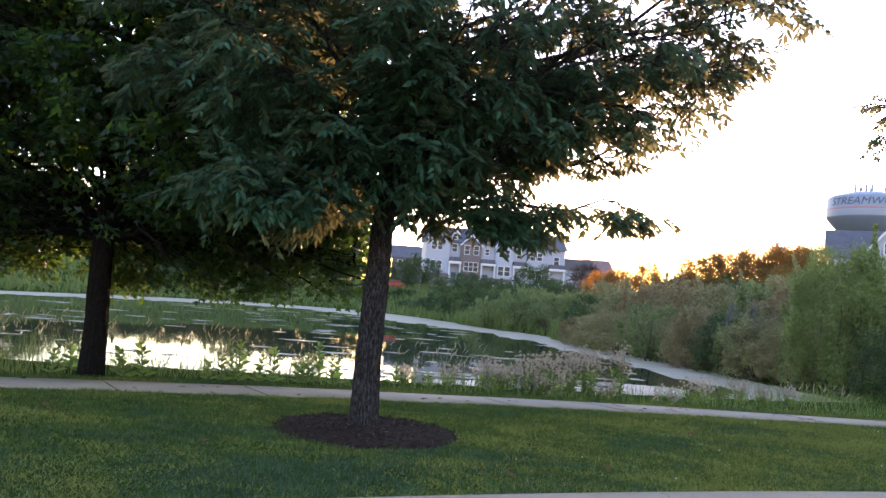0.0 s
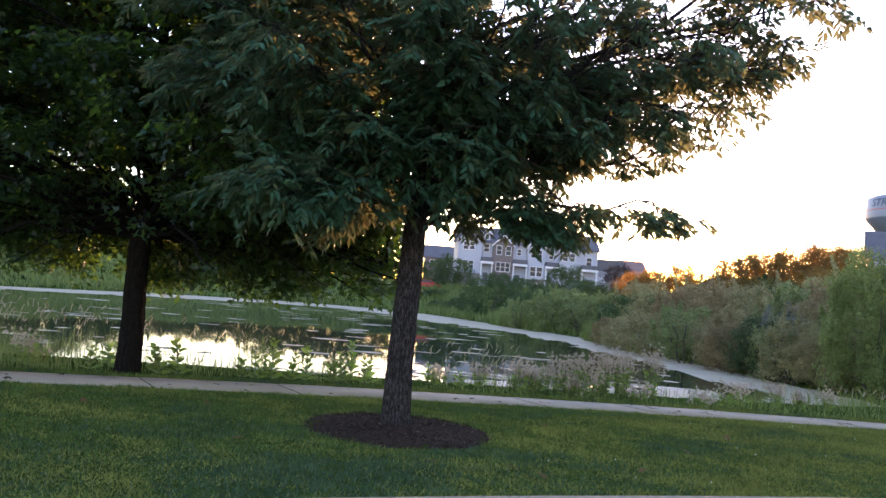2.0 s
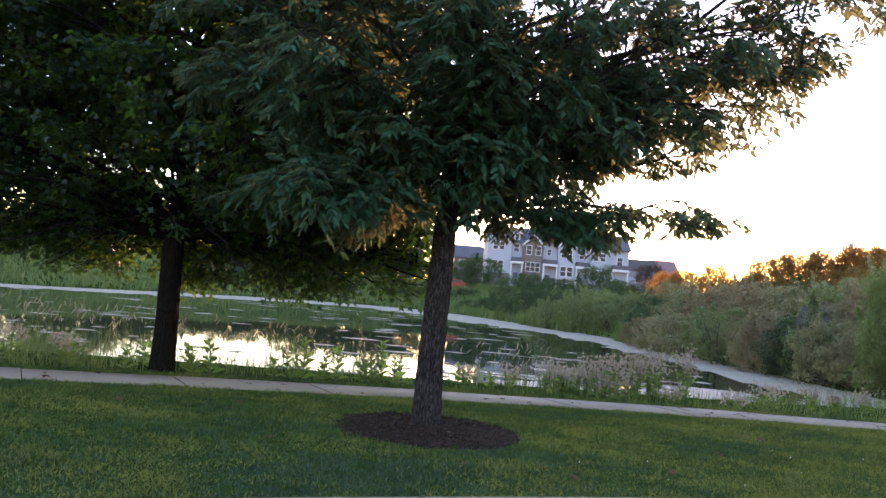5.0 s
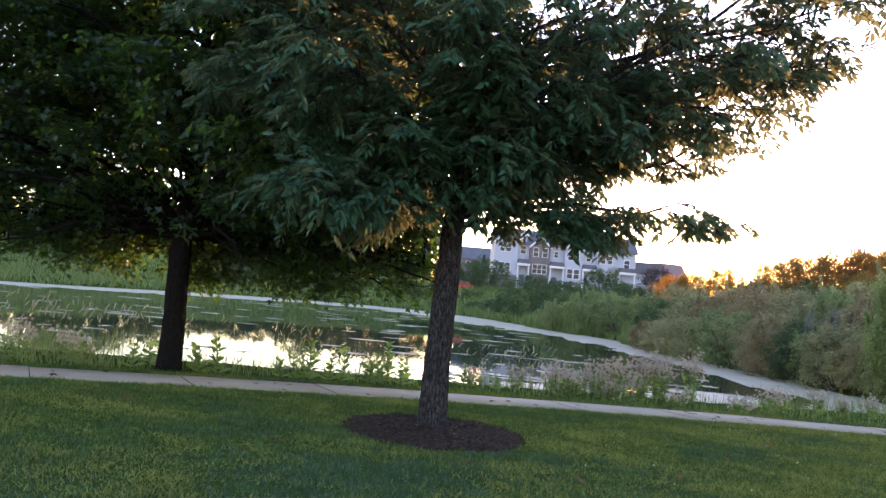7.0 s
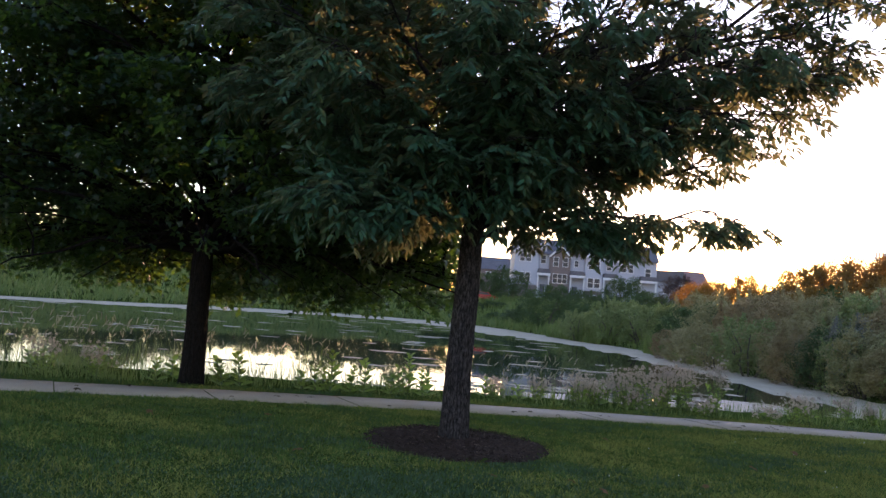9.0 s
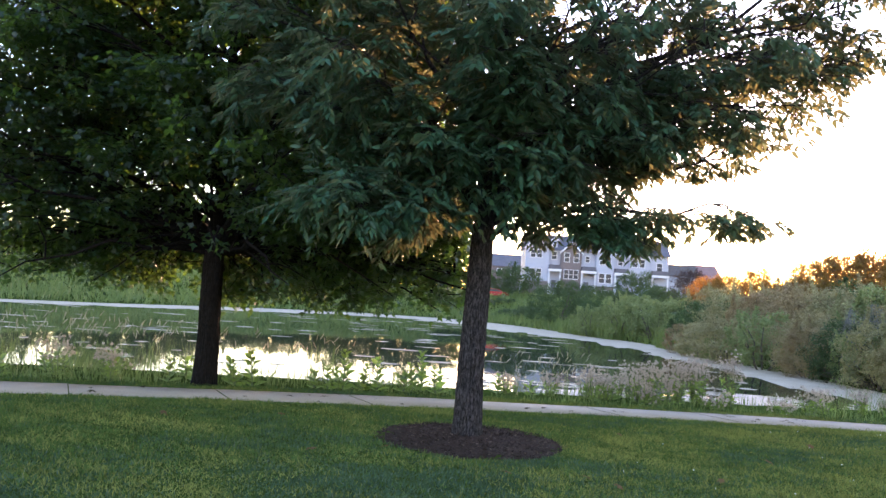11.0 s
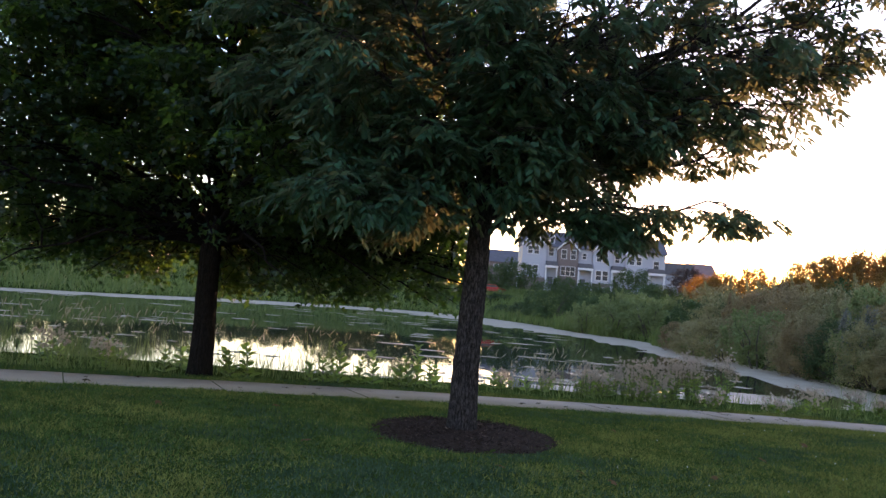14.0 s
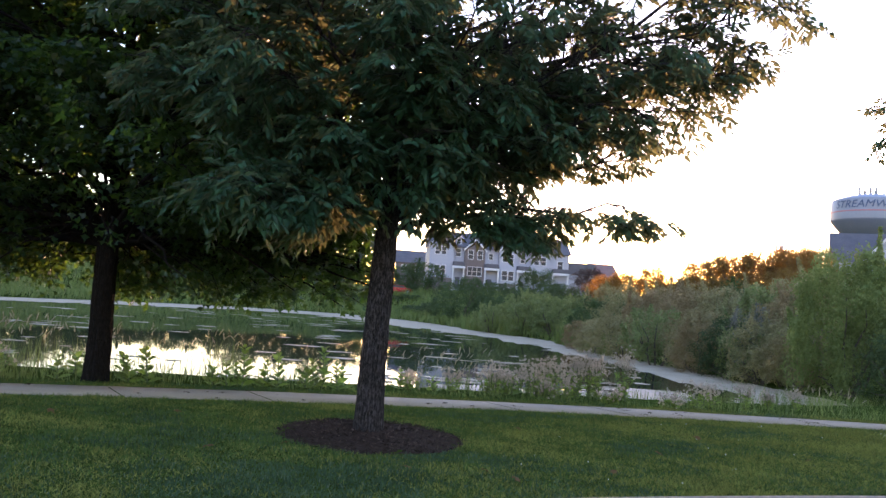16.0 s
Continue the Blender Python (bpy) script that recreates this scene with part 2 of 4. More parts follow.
def smooth_ring(p, times=2):
    for _ in range(times):
        q = np.roll(p, -1, axis=0)
        p = np.stack([0.75 * p + 0.25 * q, 0.25 * p + 0.75 * q], 1).reshape(-1, 2)
    return p


RING = smooth_ring(SHORE)


def shore_distance(x, y):
    """Metres to the waterline; negative on the water."""
    x, y = np.asarray(x, float), np.asarray(y, float)
    best, inside = np.full(x.shape, 1e9), np.zeros(x.shape, bool)
    for (ax, ay), (bx, by) in zip(RING, np.roll(RING, -1, axis=0)):
        dx, dy = bx - ax, by - ay
        t = np.clip(((x - ax) * dx + (y - ay) * dy) / (dx * dx + dy * dy), 0, 1)
        best = np.minimum(best, np.hypot(x - ax - t * dx, y - ay - t * dy))
        if ay != by:
            inside ^= ((ay > y) != (by > y)) & (x < ax + (y - ay) * dx / (by - ay))
    return np.where(inside, -best, best)


def soft(a, b, v):
    t = np.clip((v - a) / (b - a), 0, 1)
    return t * t * (3 - 2 * t)


def land(x, y):
    x, y = np.asarray(x, float), np.asarray(y, float)
    d = shore_distance(x, y)
    l, n = x * U[0] + y * U[1], x * N[0] + y * N[1]
    n = n - WALK_BEND * np.clip(l, -40, 40) ** 2
    near = np.minimum(lawn(x, y) - 0.3 * soft(KERB + 0.02, KERB - 0.1, n), WATER - 0.05 + 0.24 * np.maximum(d, 0))
    far = WATER - 0.05 + 0.5 * soft(0, 3, d) + 3.6 * soft(1, 22, d) + 1.2 * soft(24, 80, d)
    right = soft(6, 22, l - 18)
    w = np.maximum(soft(WALK_FAR + 7.5, WALK_FAR + 17, n), right * soft(WALK_FAR + 1.0, WALK_FAR + 9, n))
    z = near * (1 - w) + far * w
    return np.where(d < 0, WATER - 0.05 - 0.12 * np.minimum(-d, 8), z)


def steps(marks):
    out = []
    for a, b, s in marks:
        out += list(np.arange(a, b, s))
    return np.array(out + [marks[-1][1]])


gx = steps([(-2600, -400, 220), (-400, -100, 25), (-100, -30, 3), (-30, 30, 0.5), (30, 100, 3), (100, 400, 25), (400, 2600, 220)])
gy = steps([(-400, -40, 40), (-40, 0, 4), (0, 36, 0.5), (36, 200, 2), (200, 400, 25), (400, 2600, 220)])
XX, YY = np.meshgrid(gx, gy)
ZZ = land(XX, YY)
idx = np.arange(XX.size).reshape(XX.shape)
quads = np.stack([idx[:-1, :-1], idx[:-1, 1:], idx[1:, 1:], idx[1:, :-1]], -1).reshape(-1, 4)
ground = tagged(new("ground", mesh_from("ground", np.stack([XX, YY, ZZ], -1).reshape(-1, 3), quads, M_SOIL, smooth=True)),
                "mown green lawn and grassy pond banks", "ground", kind="structure")

# water: gently rippled sheet over the pond
m, n_, l_, p_ = material("pond_water")
p_.inputs["Base Color"].default_value = (0.012, 0.020, 0.012, 1)
p_.inputs["Roughness"].default_value = 0.02
p_.inputs["IOR"].default_value = 1.33
p_.inputs["Specular IOR Level"].default_value = 0.10
bump(n_, l_, p_, noise_tex(n_, l_, 1.6, 3, 0.5, (1, 0.6, 1)), 0.022, 0.02)
M_WATER = m
c = len(RING)
pond = tagged(new("water", mesh_from("water", np.c_[RING * 1.0, np.full(c, WATER)], [np.arange(c)[None, :]], M_WATER)),
              "still dark green pond water mirroring sky and trees", "water", kind="structure")

# ---- path, kerb and road ----
pavement = thing("pavement", label="pale concrete footpath in jointed panels beside the pond", category="footpath", kind="structure")
PANEL = 2.2
for i in range(-9, 12):
    l0, l1 = 0.24 + i * PANEL + 0.008, 0.24 + (i + 1) * PANEL - 0.008
    vs, lift = [], 0.018 + 0.004 * ((i * 7) % 3 - 1)
    for s in np.linspace(l0, l1, 5):
        for n in (WALK_FAR, WALK_FAR - 0.01, WALK_FAR - WALK_WIDE + 0.01, WALK_FAR - WALK_WIDE):
            x, y = along_walk(s, n)
            edge = n in (WALK_FAR, WALK_FAR - WALK_WIDE)
            vs.append((x, y, lawn(x, y) + (lift - 0.08 if edge else lift)))
    fs = [(a * 4 + b, a * 4 + b + 1, a * 4 + b + 5, a * 4 + b + 4) for a in range(4) for b in range(3)]
    fs = [f[::-1] for f in fs]
    child("panel", mesh_from("panel", vs, np.array(fs), M_CONCRETE), pavement)

kerb = thing("kerb", label="weathered concrete kerb stones along the road", category="kerb", kind="structure")
for i in range(-6, 8):
    l0, l1 = i * 3.0 + 0.006, (i + 1) * 3.0 - 0.006
    vs = []
    for s in np.linspace(l0, l1, 5):
        for n, dz in ((KERB + 0.02, -0.2), (KERB + 0.02, 0.005), (KERB, 0.02), (KERB - 0.13, 0.015), (KERB - 0.16, -0.01), (KERB - 0.18, -0.16), (KERB - 0.55, -0.17)):
            x, y = along_walk(s, n)
            vs.append((x, y, lawn(x, y) + dz))
    fs = [(a * 7 + b + 7, a * 7 + b + 8, a * 7 + b + 1, a * 7 + b) for a in range(4) for b in range(6)]
    child("kerb_stone", mesh_from("kerb_stone", vs, np.array(fs)[:, ::-1], M_CONCRETE), kerb)

vs = []
for s in np.linspace(-45, 45, 40):
    for n in (KERB - 0.5, KERB - 4, KERB - 8.5):
        x, y = along_walk(s, n)
        vs.append((x, y, lawn(x, y) - 0.19))
fs = [(a * 3 + b, a * 3 + b + 1, a * 3 + b + 4, a * 3 + b + 3) for a in range(39) for b in range(2)]
tagged(new("road", mesh_from("road", vs, np.array(fs)[:, ::-1], M_ASPHALT)), "dark worn asphalt road", "road", kind="structure")


# ---- trees ----
def bend(a, b, sag, rng, n=6, wob=0.06):
    """A limb from a to b that bows up by sag, a little crooked."""
    a, b = Vector(a), Vector(b)
    L = (b - a).length
    pts = []
    for i in range(n + 1):
        t = i / n
        p = a.lerp(b, t) + Vector((0, 0, sag * 4 * t * (1 - t)))
        if 0 < i < n:
            p += Vector([rng.uniform(-wob, wob) * L * 0.5 for _ in range(3)])
        pts.append(p)
    return pts


def on(pts, t):
    k = min(int(t * (len(pts) - 1)), len(pts) - 2)
    return pts[k].lerp(pts[k + 1], t * (len(pts) - 1) - k)


def limbs(tree, mat, trunk, tips, rng, side=8, twig=5, r0=0.05, spread=0.42, droop=0.15, sag=0.25, under=None, level=0.6, gaps=None, clear=None):
    """Boughs from the trunk to the tips, with side branches and twigs; gives the twigs as (start, end)."""
    twigs = []
    for height, tip, *slim in tips:
        tubes = Tubes()
        fan = slim[0] if slim else spread
        a = on(trunk, min(0.98, max(height, 0.36) + 0.11))
        pts = bend(a, tip, sag, rng)
        L = (pts[-1] - pts[0]).length
        r = r0 * min(1.4, 0.4 + L / 5)
        tubes.add(pts, [r * (1 - 0.85 * i / (len(pts) - 1)) for i in range(len(pts))], 6)
        for k in range(side):
            t = 0.22 + 0.78 * (k + rng.random() * 0.6) / side
            p = on(pts, min(t, 0.999))
            d = (pts[-1] - pts[0]).normalized()
            out = Vector([rng.gauss(0, 1) for _ in range(3)])
            out.z *= level
            out = (d * 0.9 + out.normalized() * 1.0).normalized()
            bl = L * fan * (1.05 - 0.6 * t) + (0.35 if not slim else 0.2)
            e = p + out * bl + Vector((0, 0, -droop * bl))
            if (clear and clear(e)) or (under and e.z < under(e)) or (gaps and not slim and rng.random() < gaps(p)):
                continue
            bp = bend(p, e, 0.06, rng, 4, 0.1)
            tubes.add(bp, [r * 0.4 * (1 - 0.8 * i / 4) for i in range(5)], 4)
            for j in range(twig):
                s = 0.25 + 0.75 * (j + rng.random()) / twig
                q = on(bp, min(s, 0.999))
                o = Vector([rng.gauss(0, 1) for _ in range(3)])
                o.z *= level
                o = (out * 0.8 + o.normalized()).normalized()
                tl = rng.uniform(0.3, 0.6)
                te = q + o * tl + Vector((0, 0, -0.25 * tl))
                if (clear and clear(te)) or (under and min(q.z, te.z) < under(te)):
                    continue
                tubes.add([q, te], [0.008, 0.003], 3)
                twigs.append((q, te))
        twigs.append((on(pts, 0.85), pts[-1]))
        child("bough", tubes.mesh("bough", mat), tree)
    return twigs


def trunk_mesh(pts, radii, mat, rng, flare=1.35):
    """Trunk with root flare and deep bark furrows."""
    sides, rings = 72, 110
    V, F = [], []
    for i in range(rings + 1):
        t = i / rings
        c = on(pts, min(t, 0.9999))
        k = t * (len(radii) - 1)
        a = min(int(k), len(radii) - 2)
        r = radii[a] + (radii[a + 1] - radii[a]) * (k - a)
        h = c.z - pts[0].z
        r *= 1 + (flare - 1) * math.exp(-max(h, 0) / 0.16)
        for s in range(sides):
            an = 2 * math.pi * s / sides
            w = 1 - 2.6 * abs(noise.noise(Vector((math.cos(an) * 6.5, math.sin(an) * 6.5, c.z * 1.9)))) + 0.5 * noise.noise(Vector((math.cos(an) * 14, math.sin(an) * 14, c.z * 5)))
            root = 0.12 * math.exp(-max(h, 0) / 0.2) * math.sin(an * 5 + 1)
            q = r * (1 + 0.09 * w + root)
            V.append((c.x + q * math.cos(an), c.y + q * math.sin(an), c.z))
    for i in range(rings):
        for s in range(sides):
            a, b = i * sides + s, i * sides + (s + 1) % sides
            F.append((a, b, b + sides, a + sides))
    return mesh_from("trunk", V, np.array(F), mat, smooth=True)


def ash_tree(at, turn, label, seed=3):
    rng, nr = random.Random(seed), np.random.default_rng(seed)
    tree = thing("tree", at, label, "tree", "roadside trees", turn=turn)
    trunk = [Vector(p) for p in ((0, 0, -0.15), (0.0, 0, 0.9), (0.03, 0, 1.8), (0.05, 0.02, 2.7), (0.1, 0.1, 4.4), (0.05, 0.05, 6.2), (0.1, 0, 8.0))]
    child("trunk", trunk_mesh(trunk, [0.175, 0.155, 0.145, 0.13, 0.10, 0.06, 0.02], M_BARK_ASH, rng, 1.25), tree, "upright trunk with grey furrowed bark")
    tips = [(0.36, (3.5, 0.1, 2.95), 0.10), (0.36, (2.3, -0.3, 2.8), 0.16), (0.36, (2.1, 0.5, 2.6), 0.16), (0.38, (3.6, 0.6, 3.85), 0.14), (0.45, (4.55, 0.3, 4.85), 0.13), (0.5, (4.7, -0.4, 5.7), 0.15),
            (0.36, (-1.75, -1.2, 2.9), 0.2), (0.36, (-1.45, -1.4, 2.62), 0.2), (0.36, (-1.2, -0.8, 2.75), 0.24), (0.42, (-3.1, 0.0, 4.6)), (0.4, (1.0, -2.1, 4.9)), (0.36, (1.0, -0.7, 3.4)), (0.38, (2.0, 1.0, 3.8), 0.22),
            (0.4, (-2.5, -1.1, 4.2)), (0.36, (0.2, -1.3, 3.4)), (0.4, (-0.6, 1.7, 3.7)), (0.42, (2.7, -1.5, 4.8)), (0.4, (0.8, 2.2, 4.2)), (0.46, (4.4, 1.0, 5.5), 0.2),
            (0.4, (3.9, 0.8, 4.4), 0.18), (0.4, (-1.3, -1.8, 4.2)), (0.38, (-1.2, 1.0, 3.7)), (0.4, (3.3, -0.6, 4.2), 0.2), (0.38, (1.0, -1.5, 4.0)),
            (0.37, (-0.8, -0.9, 3.3)), (0.44, (-1.0, -2.3, 5.1)), (0.46, (2.1, -2.1, 5.4)), (0.44, (-2.9, -1.0, 5.2)), (0.43, (0.3, -2.2, 4.7)), (0.38, (1.7, -0.9, 3.7)), (0.4, (-3.0, -0.6, 5.6)),
            (0.4, (3.0, -0.9, 4.6), 0.24), (0.4, (2.4, 0.8, 4.4), 0.24), (0.46, (3.6, 0.2, 5.2), 0.24), (0.38, (2.3, -0.4, 3.9), 0.22), (0.38, (3.0, 0.3, 4.1), 0.22),
            (0.46, (4.3, -0.6, 5.4), 0.22), (0.46, (1.8, 0.9, 4.9), 0.26), (0.5, (2.9, -0.9, 5.7), 0.26), (0.42, (3.9, 0.0, 4.7), 0.2), (0.44, (2.2, -0.2, 5.2), 0.26), (0.44, (4.75, 0.1, 5.0), 0.10), (0.5, (5.0, -0.2, 6.1), 0.12), (0.46, (4.5, 0.5, 5.5), 0.14)]

    def open_air(p):
        """The clear wedge under the long upper boughs, crossed by one low spray."""
        if p.x < 1.7 or p.z > np.interp(p.x, [1.7, 2.0, 3.2, 3.8, 4.3, 5.0], [3.1, 3.4, 3.55, 3.72, 4.3, 4.75]):
            return False
        return abs(p.z - np.interp(p.x, [1.7, 2.6, 3.6], [2.76, 2.88, 2.88])) > np.interp(p.x, [1.7, 2.4, 2.9, 3.6, 3.8], [0.50, 0.36, 0.22, 0.15, 0.0])

    for i in range(26):
        h = 5.0 + 4.4 * (i / 26)
        az = 2.4 * i + 0.5
        R = 3.6 * math.sqrt(max(0.05, 1 - ((h - 4.6) / 5.0) ** 2)) * rng.uniform(0.8, 1.05)
        tips.append((0.42 + 0.5 * i / 26, (R * math.cos(az) + 0.4, R * math.sin(az), h + 0.2)))
    twigs = limbs(tree, M_BARK_ASH, trunk, tips, rng, side=10, twig=5, r0=0.035, spread=0.3, droop=0.1,
                  under=lambda p: 2.15 if p.x < -0.9 else 2.55 if p.x < 1.4 else 2.4,
                  level=0.35, gaps=lambda p: 0.42 if p.x > 0.9 else 0.12, clear=open_air)
    P, D, S = [], [], []
    for a, b in twigs:
        d = (b - a).normalized()
        if open_air(b) or (b.x > 0.7 and b.z > 2.9 and noise.noise(b * 1.7) + 0.8 * noise.noise(b * 4.1) > -0.05 + 0.07 * abs(b.x - 2.5)):
            continue
        for k in range(5 if b.x < 0.8 else 4):
            q = a.lerp(b, (k + 0.7) / 5)
            o = Vector([rng.gauss(0, 1) for _ in range(3)]).normalized()
            o = (d * 0.7 + Vector((o.x, o.y, o.z * 0.45 - 0.28))).normalized()
            L = rng.uniform(0.18, 0.30)
            for j in range(7):
                t = 1.0 if j == 6 else 0.3 + 0.3 * (j // 2)
                sd = o.cross(Vector((0.1, 0.2, 1))).normalized() * (1 if j % 2 else -1)
                w = o if j == 6 else (o * 0.7 + sd * 0.8 + Vector((0, 0, -0.25)))
                c = q + o * (L * t) + Vector((0, 0, -0.06 * t * t))
                if open_air(c) or (c.z < 2.5 and -0.4 < c.x < 1.5):
                    continue
                P.append(c), D.append(w + Vector((0, 0, -0.1))), S.append(rng.uniform(0.105, 0.165))
    v, f = scatter(*LEAFLET, [tuple(p) for p in P], [tuple(d) for d in D], S, nr, 0.62)
    child("crown", mesh_from("crown", v, f, M_ASH), tree, "dense dark green drooping compound leaves")
    return tree


def maple_tree(at, turn, label, seed=5):
    rng, nr = random.Random(seed), np.random.default_rng(seed)
    tree = thing("tree", at, label, "tree", "roadside trees", turn=turn)
    trunk = [Vector(p) for p in ((0, 0, -0.15), (0.02, 0, 0.8), (0.0, 0, 1.6), (0.0, 0.0, 2.4), (0.1, 0.1, 4.0), (0.0, 0.1, 6.0), (0.0, 0, 8.6))]
    child("trunk", trunk_mesh(trunk, [0.20, 0.175, 0.165, 0.16, 0.12, 0.07, 0.02], M_BARK_MAPLE_SHADED, rng, 1.2), tree, "upright trunk, bark coloured near black for the shade under the crown")
    tips = [(0.34, (3.7, 0.3, 2.4)), (0.34, (4.2, -0.6, 3.1)), (0.36, (4.0, 1.0, 3.3)), (0.34, (3.4, 0.9, 2.1)), (0.38, (4.3, 0.2, 3.9)), (0.36, (3.5, -0.9, 2.7)), (0.38, (4.1, -1.2, 3.7)), (0.36, (4.4, 0.2, 3.0)), (0.36, (4.5, 0.9, 2.8)), (0.38, (4.4, -0.3, 3.5)), (0.38, (4.6, 0.6, 3.4)),
            (0.4, (-5.0, -0.5, 3.5)), (0.45, (-5.3, 0.5, 4.5)), (0.5, (-5.2, -0.8, 5.5)), (0.55, (-5.0, 0.3, 6.3)), (0.42, (-5.4, -1.2, 4.0)), (0.5, (-5.3, -1.5, 5.0))]
    def shallow(v):
        return v * (0.55 if v < 0 else 0.75)

    for i in range(36):
        az = 2.4 * i
        R = rng.uniform(2.6, 5.0)
        tips.append((0.24 + 0.1 * rng.random(), (R * math.cos(az), shallow(R * math.sin(az)), rng.uniform(1.5, 2.5))))
    for i in range(110):
        h = 2.6 + 6.8 * (i / 110)
        az = 2.4 * i + 0.8
        R = 6.0 * math.sqrt(max(0.04, 1 - ((h - 3.4) / 6.6) ** 2)) * rng.uniform(0.42, 1.05)
        tips.append((0.27 + 0.68 * i / 110, (R * math.cos(az), shallow(R * math.sin(az)), h + 0.2)))
    twigs = limbs(tree, M_BARK_MAPLE_SHADED, trunk, tips, rng, side=9, twig=5, r0=0.045, sag=0.35, droop=0.12, spread=0.36,
                  under=lambda p: (1.45 if p.x > -1.5 else 1.55 + 0.08 * (-1.5 - p.x)) - 0.04 * p.y, clear=lambda p: p.x > 4.6 or (abs(p.x) < 1.0 and p.y < 0.3 and p.z < 3.0) or (p.y < -0.7 and p.z < 2.5))
    P, D, S = [], [], []
    for a, b in twigs:
        for k in range(36 if b.z > 4.2 else 28 if b.z > 2.6 else 19):
            q = a.lerp(b, rng.random())
            o = Vector([rng.gauss(0, 1) for _ in range(3)]).normalized()
            o.z = o.z * 0.5 - 0.35
            P.append(q + o * rng.uniform(0.03, 0.3)), D.append(o), S.append(rng.uniform(0.085, 0.145))
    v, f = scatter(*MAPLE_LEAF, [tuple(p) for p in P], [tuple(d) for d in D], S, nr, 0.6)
    child("crown", mesh_from("crown", v, f, M_MAPLE_SHADED), tree, "dense green lobed leaves, coloured near black for the crown's shade")
    return tree


ASH_AT = (-0.84, 10.63)
ash = ash_tree((*ASH_AT, float(lawn(*ASH_AT))), 0, "young ash tree with dense drooping green leaves in a mulch ring")
MAPLE_AT = (-5.6, 13.75)
maple = maple_tree((*MAPLE_AT, float(lawn(*MAPLE_AT))), 0, "maple tree with a low wide crown, coloured dark for its shade, beside the footpath")

beside = (12.9, 13.9)
copy_thing(ash, pose(*beside, float(lawn(*beside)), 0, 0, 166)).name = "tree"


# ---- shrubs, far trees and reeds ----
def bush_parts(seed, leaf, count, lobes=22, shoots=0, stem=0.0, pointed=0.0):
    """Meshes for a bush or far tree that is 1 m wide and 1 m high: stems and a lumpy crown with gaps."""
    rng, nr = random.Random(seed), np.random.default_rng(seed)
    tubes = Tubes()
    P, D, O = [], [], []
    centres = []
    for i in range(lobes):
        az, u = 2.4 * i + rng.random(), (i + 0.5) / lobes
        z = stem + (1 - stem) * (0.10 + 0.74 * u)
        r = 0.43 * math.sqrt(max(0.03, 1 - (1.30 * u - 0.42) ** 2)) * (1 - pointed * u) * rng.uniform(0.75, 1.08)
        centres.append((Vector((r * math.cos(az), r * math.sin(az), z)), rng.choice((0.09, 0.11, 0.14, 0.17))))
    for i in range(9):
        c, q = centres[(i * 5) % lobes]
        foot = Vector((c.x * 0.15, c.y * 0.15, -0.03))
        tubes.add(bend(foot, c, 0.04, rng, 4, 0.12), [0.016, 0.013, 0.010, 0.007, 0.003], 4)
    for i in range(6):
        centres.append((Vector((0.1 * math.cos(i * 2.4), 0.1 * math.sin(i * 2.4), stem + (1 - stem) * (0.15 + 0.1 * i))), 0.2))
    per = count // (lobes + shoots + 6)
    for c, q in centres:
        o = nr.normal(size=(per, 3))
        o /= np.linalg.norm(o, axis=1, keepdims=True)
        rad = q * nr.uniform(0.72, 1.06, (per, 1))
        lump = 1 + 0.28 * np.sin(7 * o[:, :1] + c.x * 40) * np.sin(6 * o[:, 1:2] + c.y * 30)
        P.append(np.array(c) + o * rad * lump * np.array([1, 1, 0.85])), D.append(nr.normal(size=(per, 3)) + [0, 0, 0.2]), O.append(o)
    for i in range(shoots):
        c, q = centres[rng.randrange(lobes)]
        e = c + Vector((rng.uniform(-0.12, 0.12), rng.uniform(-0.12, 0.12), q + rng.uniform(0.05, 0.16)))
        tubes.add([c, e], [0.006, 0.002], 3)
        t = nr.random((per, 1))
        P.append(np.array(c) * (1 - t) + np.array(e) * t + nr.normal(size=(per, 3)) * 0.016 * (1.3 - t)), D.append(nr.normal(size=(per, 3)) + [0, 0, 0.8]), O.append(nr.normal(size=(per, 3)))
    P, D, O = np.concatenate(P), np.concatenate(D), np.concatenate(O)
    keep = P[:, 2] > 0.01
    v, f = scatter(*LEAF, P[keep], D[keep], nr.uniform(0.7, 1.3, keep.sum()) * leaf, nr, 0.86, up=O[keep])
    return tubes, v, f


def plant_kind(name, seed, leaf, count, mat, label, category, group, **k):
    tubes, v, f = bush_parts(seed, leaf, count, **k)
    ob = thing(name, (0, 0, 0), label, category, group)
    tagged(child("stem" if name == "shrub" else "trunk", tubes.mesh("stem", M_TWIG), ob), kind="stuff")
    child("crown", mesh_from("crown", v, f, mat), ob)
    return ob


def plant(kinds, places, seed):
    """Sets copies at (x, y, top, width)."""
    rng = random.Random(seed)
    for i, (x, y, top, wide) in enumerate(places):
        z = float(land(x, y)) - 0.05
        m = pose(x, y, z, 0, 0, rng.uniform(0, 360)) @ Matrix.Diagonal((wide * 1.08, wide * 1.08, max(top - z, 0.8), 1))
        copy_thing(kinds[i % len(kinds)], m)


def forget(kinds):
    for k in kinds:
        for o in (*k.children_recursive, k):
            bpy.data.objects.remove(o)


